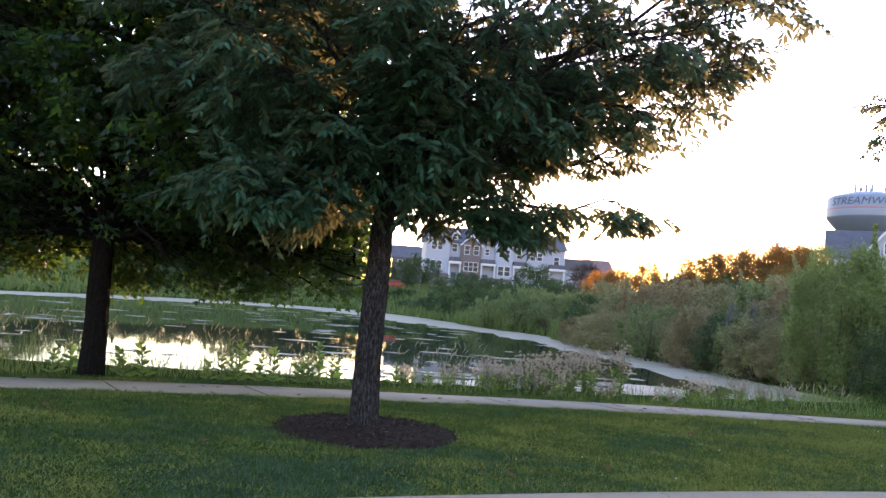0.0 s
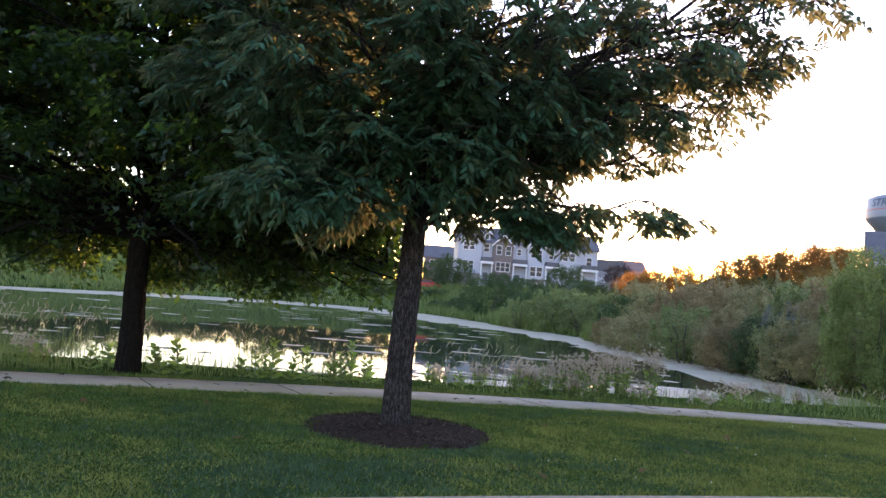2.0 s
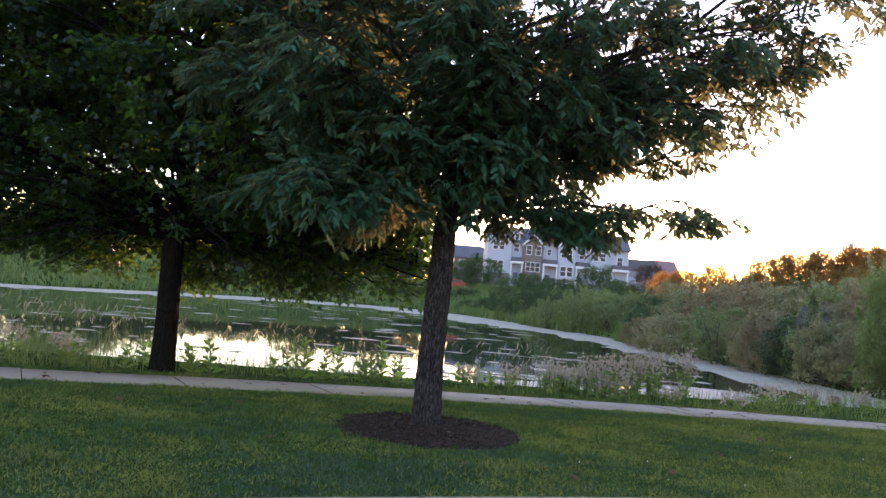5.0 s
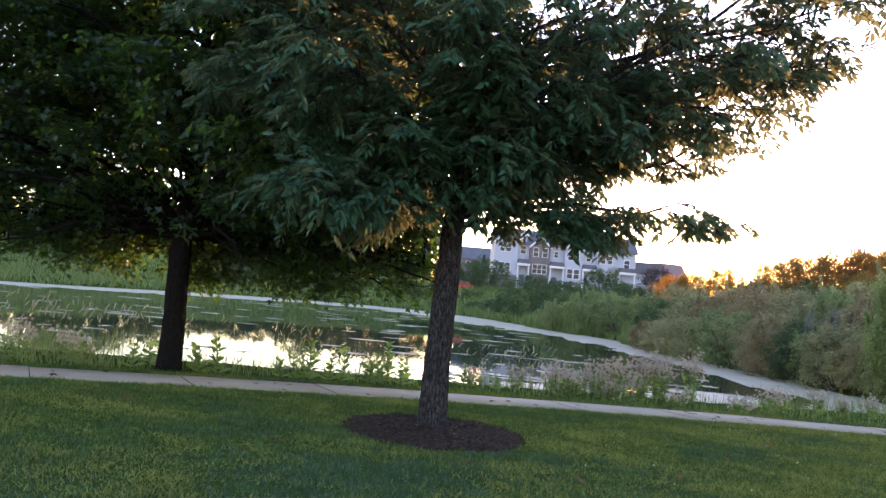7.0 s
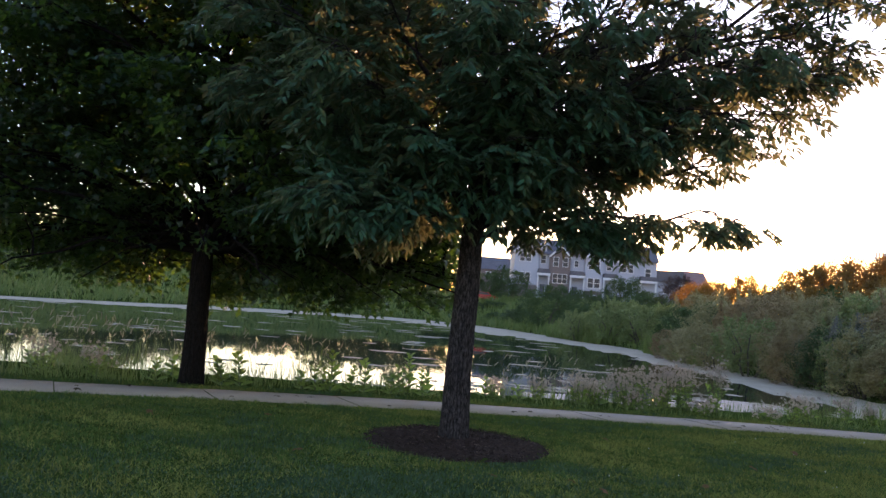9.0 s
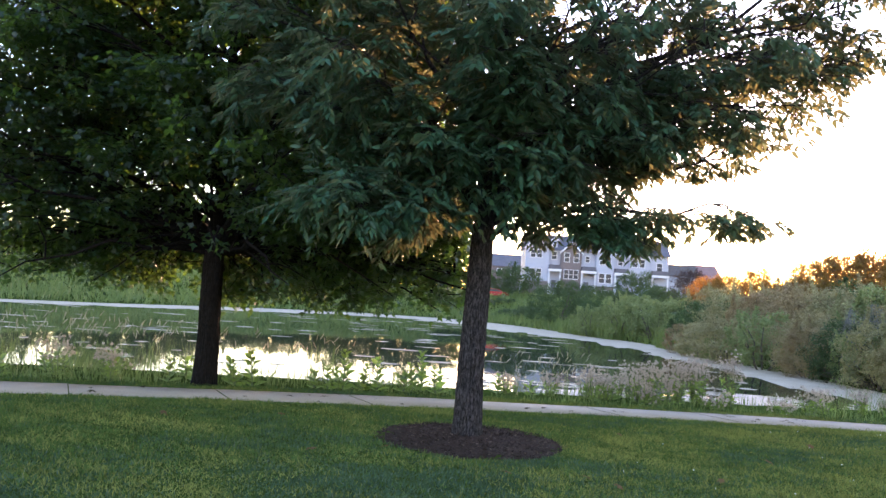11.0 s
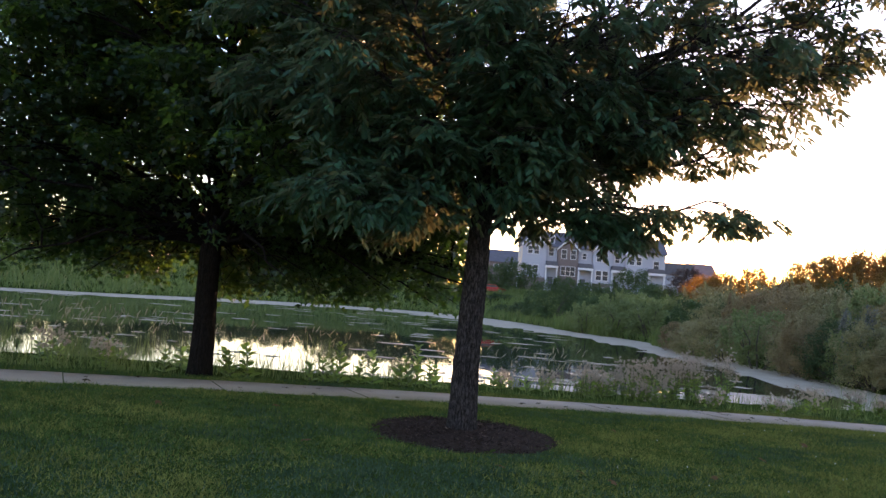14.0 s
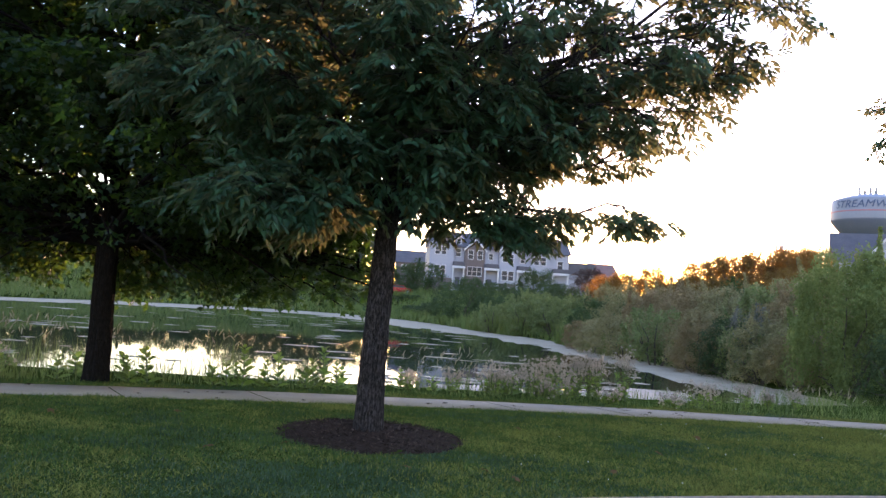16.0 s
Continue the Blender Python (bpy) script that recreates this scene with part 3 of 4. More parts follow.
SHRUBS = [plant_kind("shrub", 11 + i, 0.025, 16000, M_SHRUB, "grey-green leafy shrub on the pond bank", "shrub", "shrubs on the pond bank", lobes=27 + 5 * i, shoots=5) for i in range(3)]
DARK = [plant_kind("shrub", 31 + i, 0.026, 12000, M_SHRUB_DARK, "dark green rounded bush on the far bank", "shrub", "bushes on the far bank", lobes=28 + 5 * i, shoots=5) for i in range(2)]
LIGHT = [plant_kind("shrub", 41 + i, 0.036, 6500, M_WILLOW, "pale green upright willow shrub at the waterline", "shrub", "willow shrubs", lobes=22, shoots=24) for i in range(2)]
FAR = [plant_kind("tree", 51 + i, 0.030, 11000, M_FAR, "dark broad-leaved tree behind the pond shrubs", "tree", "trees behind the pond", lobes=34 + 5 * i, stem=0.16) for i in range(3)]
front = [(10.7, 60.2, 1.3, 3.9), (11.2, 51.2, 1.9, 4.1), (12.0, 46.6, 2.5, 3.7), (13.4, 43.6, 2.4, 3.6), (13.9, 40.0, 2.2, 3.3), (14.3, 37.0, 2.0, 3.1), (15.0, 34.9, 1.8, 2.6),
         (10.6, 55.5, 1.4, 3.6), (12.9, 41.9, 1.7, 2.6), (13.9, 38.4, 1.5, 2.4), (14.7, 35.8, 1.2, 2.2)]
second = [(12.3, 64.8, 3.3, 4.9), (13.1, 58.6, 3.6, 4.5), (14.0, 54.2, 3.8, 4.6), (15.2, 49.9, 3.8, 4.2), (16.2, 47.5, 3.9, 4.1), (17.0, 43.5, 4.1, 3.9), (17.3, 39.5, 4.1, 3.6),
          (13.0, 61.5, 3.0, 4.0), (16.4, 45.5, 3.3, 3.6), (16.6, 41.0, 3.2, 3.4), (16.3, 37.2, 2.8, 3.2)]
plant([SHRUBS[0], SHRUBS[1], LIGHT[0], SHRUBS[2], DARK[0], SHRUBS[1], SHRUBS[0]], front + second, 1)
plant(SHRUBS + DARK[:1], [(14.5, 70.5, 4.6, 5.0), (17.0, 62.0, 4.4, 5.0), (18.5, 57.0, 4.4, 5.0), (19.5, 52.5, 4.6, 5.0), (20.5, 48.0, 4.8, 5.0), (20.0, 43.0, 4.9, 4.6), (19.6, 39.0, 4.6, 4.5)], 2)
plant(FAR, [(18.5, 93.2, 6.1, 4.8), (19.0, 88.0, 6.4, 3.6), (20.4, 82.5, 6.9, 3.0), (20.9, 77.2, 5.5, 5.2), (22.6, 76.8, 5.7, 5.0), (24.1, 76.3, 7.5, 5.0), (25.8, 73.6, 8.1, 5.4),
            (27.2, 71.0, 8.2, 5.4), (28.9, 69.2, 8.5, 4.8), (31.6, 73.0, 9.0, 4.4), (23.3, 70.0, 5.4, 5.0), (26.5, 64.0, 6.2, 5.5), (25.0, 58.0, 5.6, 5.0)], 3)
big = plant_kind("tree", 61, 0.022, 34000, M_WILLOW_DEEP, "pale green bushy willow leaning over the pond's end", "tree", "", lobes=60, shoots=5)
plant([big], [(15.5, 31.9, 5.2, 4.0)], 4)
plant([big], [(17.8, 29.2, 3.4, 4.0)], 14)
plant(DARK, [(14.6, 26.0, 2.0, 3.0), (16.6, 25.4, 2.5, 3.4)], 5)
plant(LIGHT, [(5.1, 82.6, 2.3, 3.9), (7.6, 80.2, 3.2, 5.0), (10.3, 76.0, 3.2, 4.8), (11.6, 69.6, 2.0, 3.3), (9.5, 82.0, 3.8, 4.5), (12.6, 76.5, 3.4, 4.5)], 6)
plant(DARK, [(1.8, 100.6, 4.8, 6.4), (-1.0, 112.5, 1.7, 5.3), (5.2, 109.9, 4.4, 4.5), (-3.8, 117.9, 1.1, 4.8), (6.0, 95.0, 3.0, 4.6), (13.0, 92.0, 4.8, 5.5), (9.0, 100.0, 4.6, 5.5), (-9.5, 131.0, 2.6, 5.0), (-5.0, 131.0, 2.6, 4.6), (-14.0, 130.0, 3.2, 5.0)], 7)
plant(DARK, [(-3.3, 138.0, 8.8, 7.5), (-6.8, 141.8, 8.1, 5.8), (8.3, 139.8, 6.0, 4.7), (15.1, 137.2, 8.8, 6.5), (18.5, 133.7, 6.4, 5.5), (4.8, 144.9, 6.8, 4.9)], 8)
# a belt of trees on the far bank, taller to the west
belt = []
for i in range(40):
    az = -41 + 0.9 * i
    r = 150 + 9 * (i % 2)
    top = np.interp(az, [-41, -34, -32, -30, -26, -24, -21, -16, -14, -9, -5], [13, 12, 5, 14, 13, 9.8, 8.0, 7.8, 9.6, 10.6, 9.8]) * (1 + 0.10 * math.sin(i * 2.3) + 0.08 * math.sin(i * 5.1))
    belt.append((r * math.sin(radians(az)), r * math.cos(radians(az)), top, 7.5))
plant(DARK, belt, 9)
purple = [plant_kind("tree", 81, 0.028, 11000, M_PURPLE, "purple-brown ornamental tree in front of the townhouses", "tree", "", lobes=34, shoots=6, stem=0.12)]
plant(purple, [(22.3, 128.1, 8.9, 5.6)], 10)
forget(purple)
M_SHRUB_GREY = leafy("grey_shrub_twigs", (0.10, 0.105, 0.085), (0.19, 0.185, 0.155), None, 0.15, 0.8, (0.2, 0.18, 0.16), 0.05)
grey = plant_kind("shrub", 71, 0.024, 8000, M_SHRUB_GREY, "grey-purple half-bare shrub among the green ones", "shrub", "shrubs on the pond bank", lobes=24, shoots=6)
plant([grey], [(14.2, 38.9, 2.7, 2.2), (15.6, 36.0, 2.4, 1.8)], 15)
forget(SHRUBS + [grey] + DARK + LIGHT + FAR + [big])


def blades(name, at, height, wide, mat, label, category, seed, lean=0.25, shape=BLADE):
    """A field of upright blades, one object."""
    nr = np.random.default_rng(seed)
    at = np.asarray(at)
    n = len(at)
    d = np.c_[nr.normal(0, lean, (n, 2)), np.ones(n)]
    v, f = scatter(*shape, at, d, height * nr.uniform(0.55, 1.2, n), nr, 0.1, up=(0, -1, 0), wide=wide * nr.uniform(0.7, 1.3, n))
    return tagged(new(name, mesh_from(name, v, f, mat)), label, category, kind="stuff")


def field(x0, x1, y0, y1, count, seed):
    nr = np.random.default_rng(seed)
    x, y = nr.uniform(x0, x1, count), nr.uniform(y0, y1, count)
    return x, y, shore_distance(x, y), x * U[0] + y * U[1], x * N[0] + y * N[1] - WALK_BEND * np.clip(x * U[0] + y * U[1], -40, 40) ** 2


x, y, d, l, n = field(-95, 20, 50, 165, 130000, 21)
clump = np.sin(x * 0.35 + 1.3 * np.sin(y * 0.21)) * np.sin(y * 0.27 + x * 0.1)
keep = (d > 0.1) & (d < 34) & (n > WALK_FAR + 14)
blades("tall_grass", np.c_[x, y, land(x, y)][keep], (0.95 + 0.35 * clump)[keep], 0.13, M_REED, "tall unmown green grass on the far pond bank", "grass", 22)
x, y, d, l, n = field(0, 17, 44, 95, 60000, 23)
keep = (d > -0.9) & (d < 0.8) & ((np.abs(y - 57) < 4.2) | (np.abs(y - 84) < 6) | (np.abs(y - 66) < 2)) & (x > 1)
blades("cattails", np.c_[x, y, np.maximum(land(x, y), WATER)][keep], 1.7, 0.05, M_REED, "stand of tall green cattails at the waterline", "reeds", 24, 0.1)

# ---- duckweed on the water ----
M_WEED = surface("duckweed", (0.26, 0.215, 0.145), (0.42, 0.35, 0.255), 0.6, 9, 0.95, 0.2, 0.01)
M_WEED.node_tree.nodes["Principled BSDF"].inputs["Specular IOR Level"].default_value = 0.1


def weed_cells(x0, x1, y0, y1, s, wide, seed):
    gx, gy = np.arange(x0, x1, s), np.arange(y0, y1, s)
    X, Y = np.meshgrid(gx, gy)
    d = -shore_distance(X + s / 2, Y + s / 2)
    n = X * N[0] + Y * N[1]
    r = np.hypot(X, Y)
    rag = np.array([noise.noise(Vector((a * 0.22, b * 0.10, seed))) + 0.5 * noise.noise(Vector((a * 0.8, b * 0.5, seed))) for a, b in zip(X.ravel(), Y.ravel())]).reshape(X.shape)
    keep = (d > -0.4) & (d < wide(X, Y, r) * (1 + 0.45 * rag)) & ((n > WALK_FAR + 16) | (X > 9.5))
    i = np.argwhere(keep)
    x, y = gx[i[:, 1]], gy[i[:, 0]]
    V = np.stack([np.c_[x, y], np.c_[x + s, y], np.c_[x + s, y + s], np.c_[x, y + s]], 1).reshape(-1, 2)
    return np.c_[V, np.full(len(V), WATER + 0.006)], np.arange(len(V)).reshape(-1, 4)


va, fa = weed_cells(-70, 2, 62, 124, 1.0, lambda X, Y, r: np.clip(0.20 * r - 8, 4, 14), 3.0)
vb, fb = weed_cells(2, 16, 24, 112, 0.4, lambda X, Y, r: np.where(r > 88, 9.0, np.clip(0.085 * r - 0.2, 1.6, 8.0)), 5.0)
tagged(new("duckweed", mesh_from("duckweed", np.r_[va, vb], np.r_[fa, fb + len(va)], M_WEED)), "pale mat of floating duckweed along the far shore", "duckweed", kind="stuff")
# brown film of algae drifting near the bank
s_ = 0.16
ax, ay = np.meshgrid(np.arange(-7, 9, s_), np.arange(20, 34, s_))
rag = np.array([noise.noise(Vector((a * 0.22, b * 0.5, 9))) + 0.5 * noise.noise(Vector((a * 0.9, b * 1.9, 4))) for a, b in zip(ax.ravel(), ay.ravel())]).reshape(ax.shape)
d = -shore_distance(ax, ay)
hold = (d > -0.2) & (rag > -0.30 + 0.13 * np.maximum(d - 2.5, 0) + 0.10 * np.maximum(-2 - ax, 0) + 0.06 * np.maximum(ax - 4, 0))
cx, cy = ax[hold], ay[hold]
V = np.stack([np.c_[cx, cy], np.c_[cx + s_, cy], np.c_[cx + s_, cy + s_], np.c_[cx, cy + s_]], 1).reshape(-1, 2)
M_FILM = surface("algae_film", (0.20, 0.155, 0.11), (0.38, 0.30, 0.225), 1.2, 14, 0.6, 0.2, 0.01, gloss=0.25)
tagged(new("algae_film", mesh_from("algae_film", np.c_[V, np.full(len(V), WATER + 0.004)], np.arange(len(V)).reshape(-1, 4), M_FILM)), "pale brown floating film of algae near the bank", "algae", kind="stuff")
nr = np.random.default_rng(8)
V, F = [], []
for i in range(260):
    x, y = nr.uniform(-45, 9), 26 + 75 * nr.random() ** 1.6
    if i > 225:
        x, y = nr.uniform(-3.5, 7), nr.uniform(24.5, 32)
    if shore_distance(x, y) > (-2.5 if i < 226 else -0.6) or (x > -6 and y > 75):
        continue
    a, b = nr.uniform(0.12, 0.85) * (0.6 + y / 60), nr.uniform(0.12, 0.45) * (0.6 + y / 60)
    k = len(V)
    for s in range(14):
        t = 2 * math.pi * s / 14
        q = nr.uniform(0.6, 1.15)
        V.append((x + a * q * math.cos(t), y + b * q * math.sin(t), WATER + 0.007))
    F.append(np.arange(k, k + 14))
tagged(new("duckweed_patches", mesh_from("duckweed_patches", V, np.array(F), M_WEED)), "small pale floating patches of duckweed", "duckweed", kind="stuff")


# ---- houses, tower, car ----
M_SIDING = surface("white_siding", (0.28, 0.30, 0.36), (0.35, 0.36, 0.42), 0.8, 12, 0.6, 0.1, 0.01, (0.2, 0.2, 4))
M_BRICK = surface("brown_brick", (0.10, 0.08, 0.08), (0.17, 0.135, 0.13), 2, 14, 0.85, 0.3, 0.01)
M_SHINGLE = surface("grey_shingles", (0.065, 0.065, 0.078), (0.12, 0.115, 0.13), 1, 9, 0.9, 0.4, 0.02)
M_SHINGLE_RED = surface("brown_shingles", (0.16, 0.09, 0.08), (0.26, 0.15, 0.13), 1, 9, 0.9, 0.4, 0.02)
M_TRIM = surface("white_trim", (0.50, 0.51, 0.54), (0.58, 0.58, 0.61), 2, 20, 0.5, 0.0)
M_TANK = surface("tank_paint", (0.18, 0.215, 0.27), (0.22, 0.25, 0.31), 0.15, 2, 0.45, 0.05, 0.01)
M_TANK_DARK = surface("tank_paint_blue_grey", (0.11, 0.14, 0.20), (0.14, 0.17, 0.23), 0.15, 2, 0.45, 0.05, 0.01)
M_LETTER = surface("blue_lettering", (0.05, 0.09, 0.17), (0.07, 0.11, 0.2), 1, 8, 0.5, 0.0)
M_STRIPE = surface("red_stripe", (0.34, 0.12, 0.14), (0.40, 0.16, 0.17), 1, 8, 0.5, 0.0)
M_STEEL = surface("grey_steel", (0.20, 0.21, 0.23), (0.32, 0.33, 0.35), 3, 20, 0.5, 0.1, 0.005, None, 0.6)
M_DOOR = surface("dark_door", (0.06, 0.06, 0.08), (0.10, 0.10, 0.12), 3, 20, 0.5, 0.1)
M_CAR = surface("red_car_paint", (0.22, 0.012, 0.018), (0.27, 0.018, 0.024), 2, 30, 0.25, 0.0)
M_TYRE = surface("tyre_rubber", (0.02, 0.02, 0.02), (0.04, 0.04, 0.04), 6, 40, 0.9, 0.2)
m, n_, l_, p_ = material("window_glass")
p_.inputs["Base Color"].default_value = (0.03, 0.04, 0.055, 1)
p_.inputs["Roughness"].default_value = 0.15
p_.inputs["Specular IOR Level"].default_value = 0.2
M_GLASS = m


def window(parent, x, z, w, h, y=0.0, bars=1):
    """A sash window set in a facade that faces -y; frame proud, pane inside."""
    f = bmesh.new()
    t = 0.11
    for a in ((x - w / 2 - t, x + w / 2 + t, z + h / 2, z + h / 2 + t), (x - w / 2 - t, x + w / 2 + t, z - h / 2 - t, z - h / 2),
              (x - w / 2 - t, x - w / 2, z - h / 2, z + h / 2), (x + w / 2, x + w / 2 + t, z - h / 2, z + h / 2), (x - w / 2, x + w / 2, z - 0.04, z + 0.04)):
        box(f, a[0], a[1], y - 0.10, y + 0.02, a[2], a[3])
    wn = part("window", f, M_TRIM, parent, "white-framed sash window")
    part("pane", boxed(x - w / 2, x + w / 2, y - 0.03, y + 0.015, z + 0.04, z + h / 2), M_GLASS, wn)
    part("pane", boxed(x - w / 2, x + w / 2, y - 0.03, y + 0.015, z - h / 2, z - 0.04), M_GLASS, wn)


def gable(parent, x0, x1, z0, eave, peak, mat, y=0.0, depth=5.0, roof=None):
    """A bay with a pointed gable, its own little roof and white barge boards."""
    xm = (x0 + x1) / 2
    part("wall", prism([(x0, z0), (x1, z0), (x1, eave), (xm, peak), (x0, eave)], y, y + depth), mat, parent)
    k = (peak - eave) / (xm - x0)
    o, t = 0.3, 0.22
    for s, a in ((1, x0), (-1, x1)):
        part("roof", prism([(a - s * o, eave - k * o + 0.02), (xm, peak + 0.02), (xm, peak + t), (a - s * o, eave - k * o + t)], y - 0.35, y + depth), roof or M_SHINGLE, parent)
        part("barge_board", prism([(a - s * o, eave - k * o - 0.16), (xm, peak - 0.16), (xm, peak + t + 0.02), (a - s * o, eave - k * o + t + 0.02)], y - 0.42, y - 0.353), M_TRIM, parent)


def townhouses(at, turn):
    h = thing("house", at, "row of white and brown-brick two-storey townhouses with grey gabled roofs", "house", "", "", turn)
    part("wall", boxed(0, 30.5, 0.9, 10, -1, 8.6), M_SIDING, h, "white siding wall")
    main = part("roof", prism([(0.3, 8.55), (10.3, 8.55), (5.3, 11.9)], 0, 31.2), M_SHINGLE, h, "grey shingle roof")
    main.matrix_basis = Matrix(((0, 1, 0, -0.3), (1, 0, 0, 0), (0, 0, 1, 0), (0, 0, 0, 1)))
    for x0, x1, e, pk, mat, y in ((0, 5.0, 8.7, 10.9, M_SIDING, -0.3), (7.5, 11.9, 8.2, 10.2, M_BRICK, 0.0), (15.0, 18.8, 8.4, 10.3, M_SIDING, -0.3), (22.0, 26.0, 8.2, 10.2, M_SIDING, 0.0)):
        gable(h, x0, x1, -1, e, pk, mat, y)
    for x, z, w, hh, y in ((1.6, 7.6, 0.95, 1.45, -0.3), (2.95, 7.6, 0.95, 1.45, -0.3), (6.2, 7.5, 1.0, 1.5, 0.9), (8.8, 7.2, 1.0, 1.7, 0), (10.8, 7.2, 1.0, 1.7, 0),
                           (13.3, 7.1, 0.8, 1.1, 0.9), (16.2, 7.0, 1.0, 1.5, -0.3), (17.5, 7.0, 1.0, 1.5, -0.3), (20.3, 7.0, 0.9, 1.3, 0.9), (23.2, 6.9, 1.0, 1.5, 0),
                           (24.7, 6.9, 1.0, 1.5, 0), (28.6, 6.4, 1.1, 1.5, 0.9), (1.6, 3.9, 0.95, 1.5, -0.3), (2.95, 3.9, 0.95, 1.5, -0.3), (8.8, 3.9, 0.9, 1.7, 0),
                           (9.8, 3.9, 0.9, 1.7, 0), (10.8, 3.9, 0.9, 1.7, 0), (16.2, 3.5, 1.1, 1.8, -0.65), (17.6, 3.5, 1.1, 1.8, -0.65), (23.2, 3.4, 1.0, 1.6, 0), (24.7, 3.4, 1.0, 1.6, 0), (17.0, 0.6, 1.2, 1.0, -0.3)):
        window(h, x, z, w, hh, y)
    part("wall", boxed(15.2, 18.6, -0.65, -0.29, 2.0, 5.6), M_SIDING, h, "projecting white bay")
    part("wall", boxed(15.0, 18.8, -0.33, -0.305, -1, 1.9), M_BRICK, h, "brick base")
    part("wall", boxed(0, 5.0, -0.33, -0.305, -1, 2.3), M_BRICK, h, "brick base")
    for x0, x1 in ((4.9, 7.6), (11.8, 15.0), (18.8, 22.0), (26.6, 30.2)):
        part("porch_roof", prism([(x0, 4.6), (x1, 4.6), (x1, 4.8), (x1 - 0.3, 5.6), (x0 + 0.3, 5.6), (x0, 4.8)], -1.0, 1.0), M_SHINGLE, h, "blue-grey porch roof")
        part("fascia", boxed(x0 - 0.05, x1 + 0.05, -1.06, -1.003, 4.3, 4.75), M_TRIM, h)
        for x in (x0 + 0.2, x1 - 0.2):
            part("post", boxed(x - 0.13, x + 0.13, -0.95, -0.69, -0.5, 4.3), M_TRIM, h)
        part("door", boxed(x0 + 0.9, x0 + 1.9, 0.80, 0.897, 0.4, 2.6), M_DOOR, h)
    # dormer
    part("dormer", boxed(5.5, 6.9, 1.2, 3.6, 8.8, 10.4), M_SIDING, h)
    gable(h, 5.5, 6.9, 10.3, 10.4, 11.1, M_SIDING, 1.15, 2.6)
    window(h, 6.2, 9.75, 0.7, 1.0, 1.15)
    # lower garage wing
    part("wall", boxed(30.6, 41.5, 1.6, 9, -1, 4.9), M_SIDING, h, "white garage wing")
    part("roof", prism([(30.6, 4.9), (36.4, 4.9), (36.4, 7.2), (30.6, 7.2)], 1.2, 5.0), M_SHINGLE, h)
    part("wall", boxed(36.4, 41.4, 0.9, 9, -1, 4.9), M_SIDING, h, "white garage end")
    side = Matrix(((0, 1, 0, 0), (1, 0, 0, 0), (0, 0, 1, 0), (0, 0, 0, 1)))
    part("wall", prism([(0.9, 4.9), (9.0, 4.9), (4.95, 7.35)], 36.4, 41.4), M_SIDING, h).matrix_basis = side
    for y0, y1 in ((0.45, 4.95), (9.45, 4.95)):
        part("roof", prism([(y0, 4.63), (y1, 7.36), (y1, 7.6), (y0, 4.87)], 36.0, 41.8), M_SHINGLE_RED, h, "brown shingle roof").matrix_basis = side
        part("barge_board", prism([(y0, 4.45), (y1, 7.2), (y1, 7.64), (y0, 4.9)], 35.92, 35.997), M_TRIM, h).matrix_basis = side
    window(h, 38.8, 3.4, 1.2, 1.5, 0.9)
    window(h, 33.0, 3.4, 1.0, 1.4, 1.6)
    h.scale = (0.93, 1, 1)
    return h


townhouses((-3.3, 164.6, 4.3), 6)


def plain_house(at, turn, wide, deep, eave, peak, label, wall=M_SIDING, roof=M_SHINGLE, dormer=False):
    h = thing("house", at, label, "house", "", "", turn)
    part("wall", boxed(0, wide, 0, deep, -1.5, eave), wall, h)
    rf = part("roof", prism([(-0.4, eave), (deep + 0.4, eave), (deep / 2, peak)], -0.4, wide + 0.4), roof, h)
    rf.matrix_basis = Matrix(((0, 1, 0, 0), (1, 0, 0, 0), (0, 0, 1, 0), (0, 0, 0, 1)))
    for i in range(max(2, int(wide / 3))):
        window(h, wide * (i + 0.5) / max(2, int(wide / 3)), eave - 1.4, 1.0, 1.4, 0)
    if dormer:
        gable(h, wide * 0.24, wide * 0.62, -1.5, eave + 0.3, peak - 0.2, wall, -0.6, 5.0, roof)
        for x in (0.36, 0.50):
            window(h, wide * x, eave - 1.0, 0.9, 1.4, -0.6)
        window(h, wide * 0.43, eave + 1.3, 0.9, 1.2, -0.6)
    return h


plain_house((46.6, 100.6, 4.5), -24, 15, 9, 5.4, 9.3, "white house with a steep grey-blue roof behind the willow", dormer=True)
plain_house((-12.2, 208, 5.0), 5, 14, 9, 6.0, 9.3, "distant grey house half hidden by trees", M_BRICK)
plain_house((-80, 120, 0.5), 35, 14, 8, 2.7, 4.0, "low white house beyond the tall grass bank")


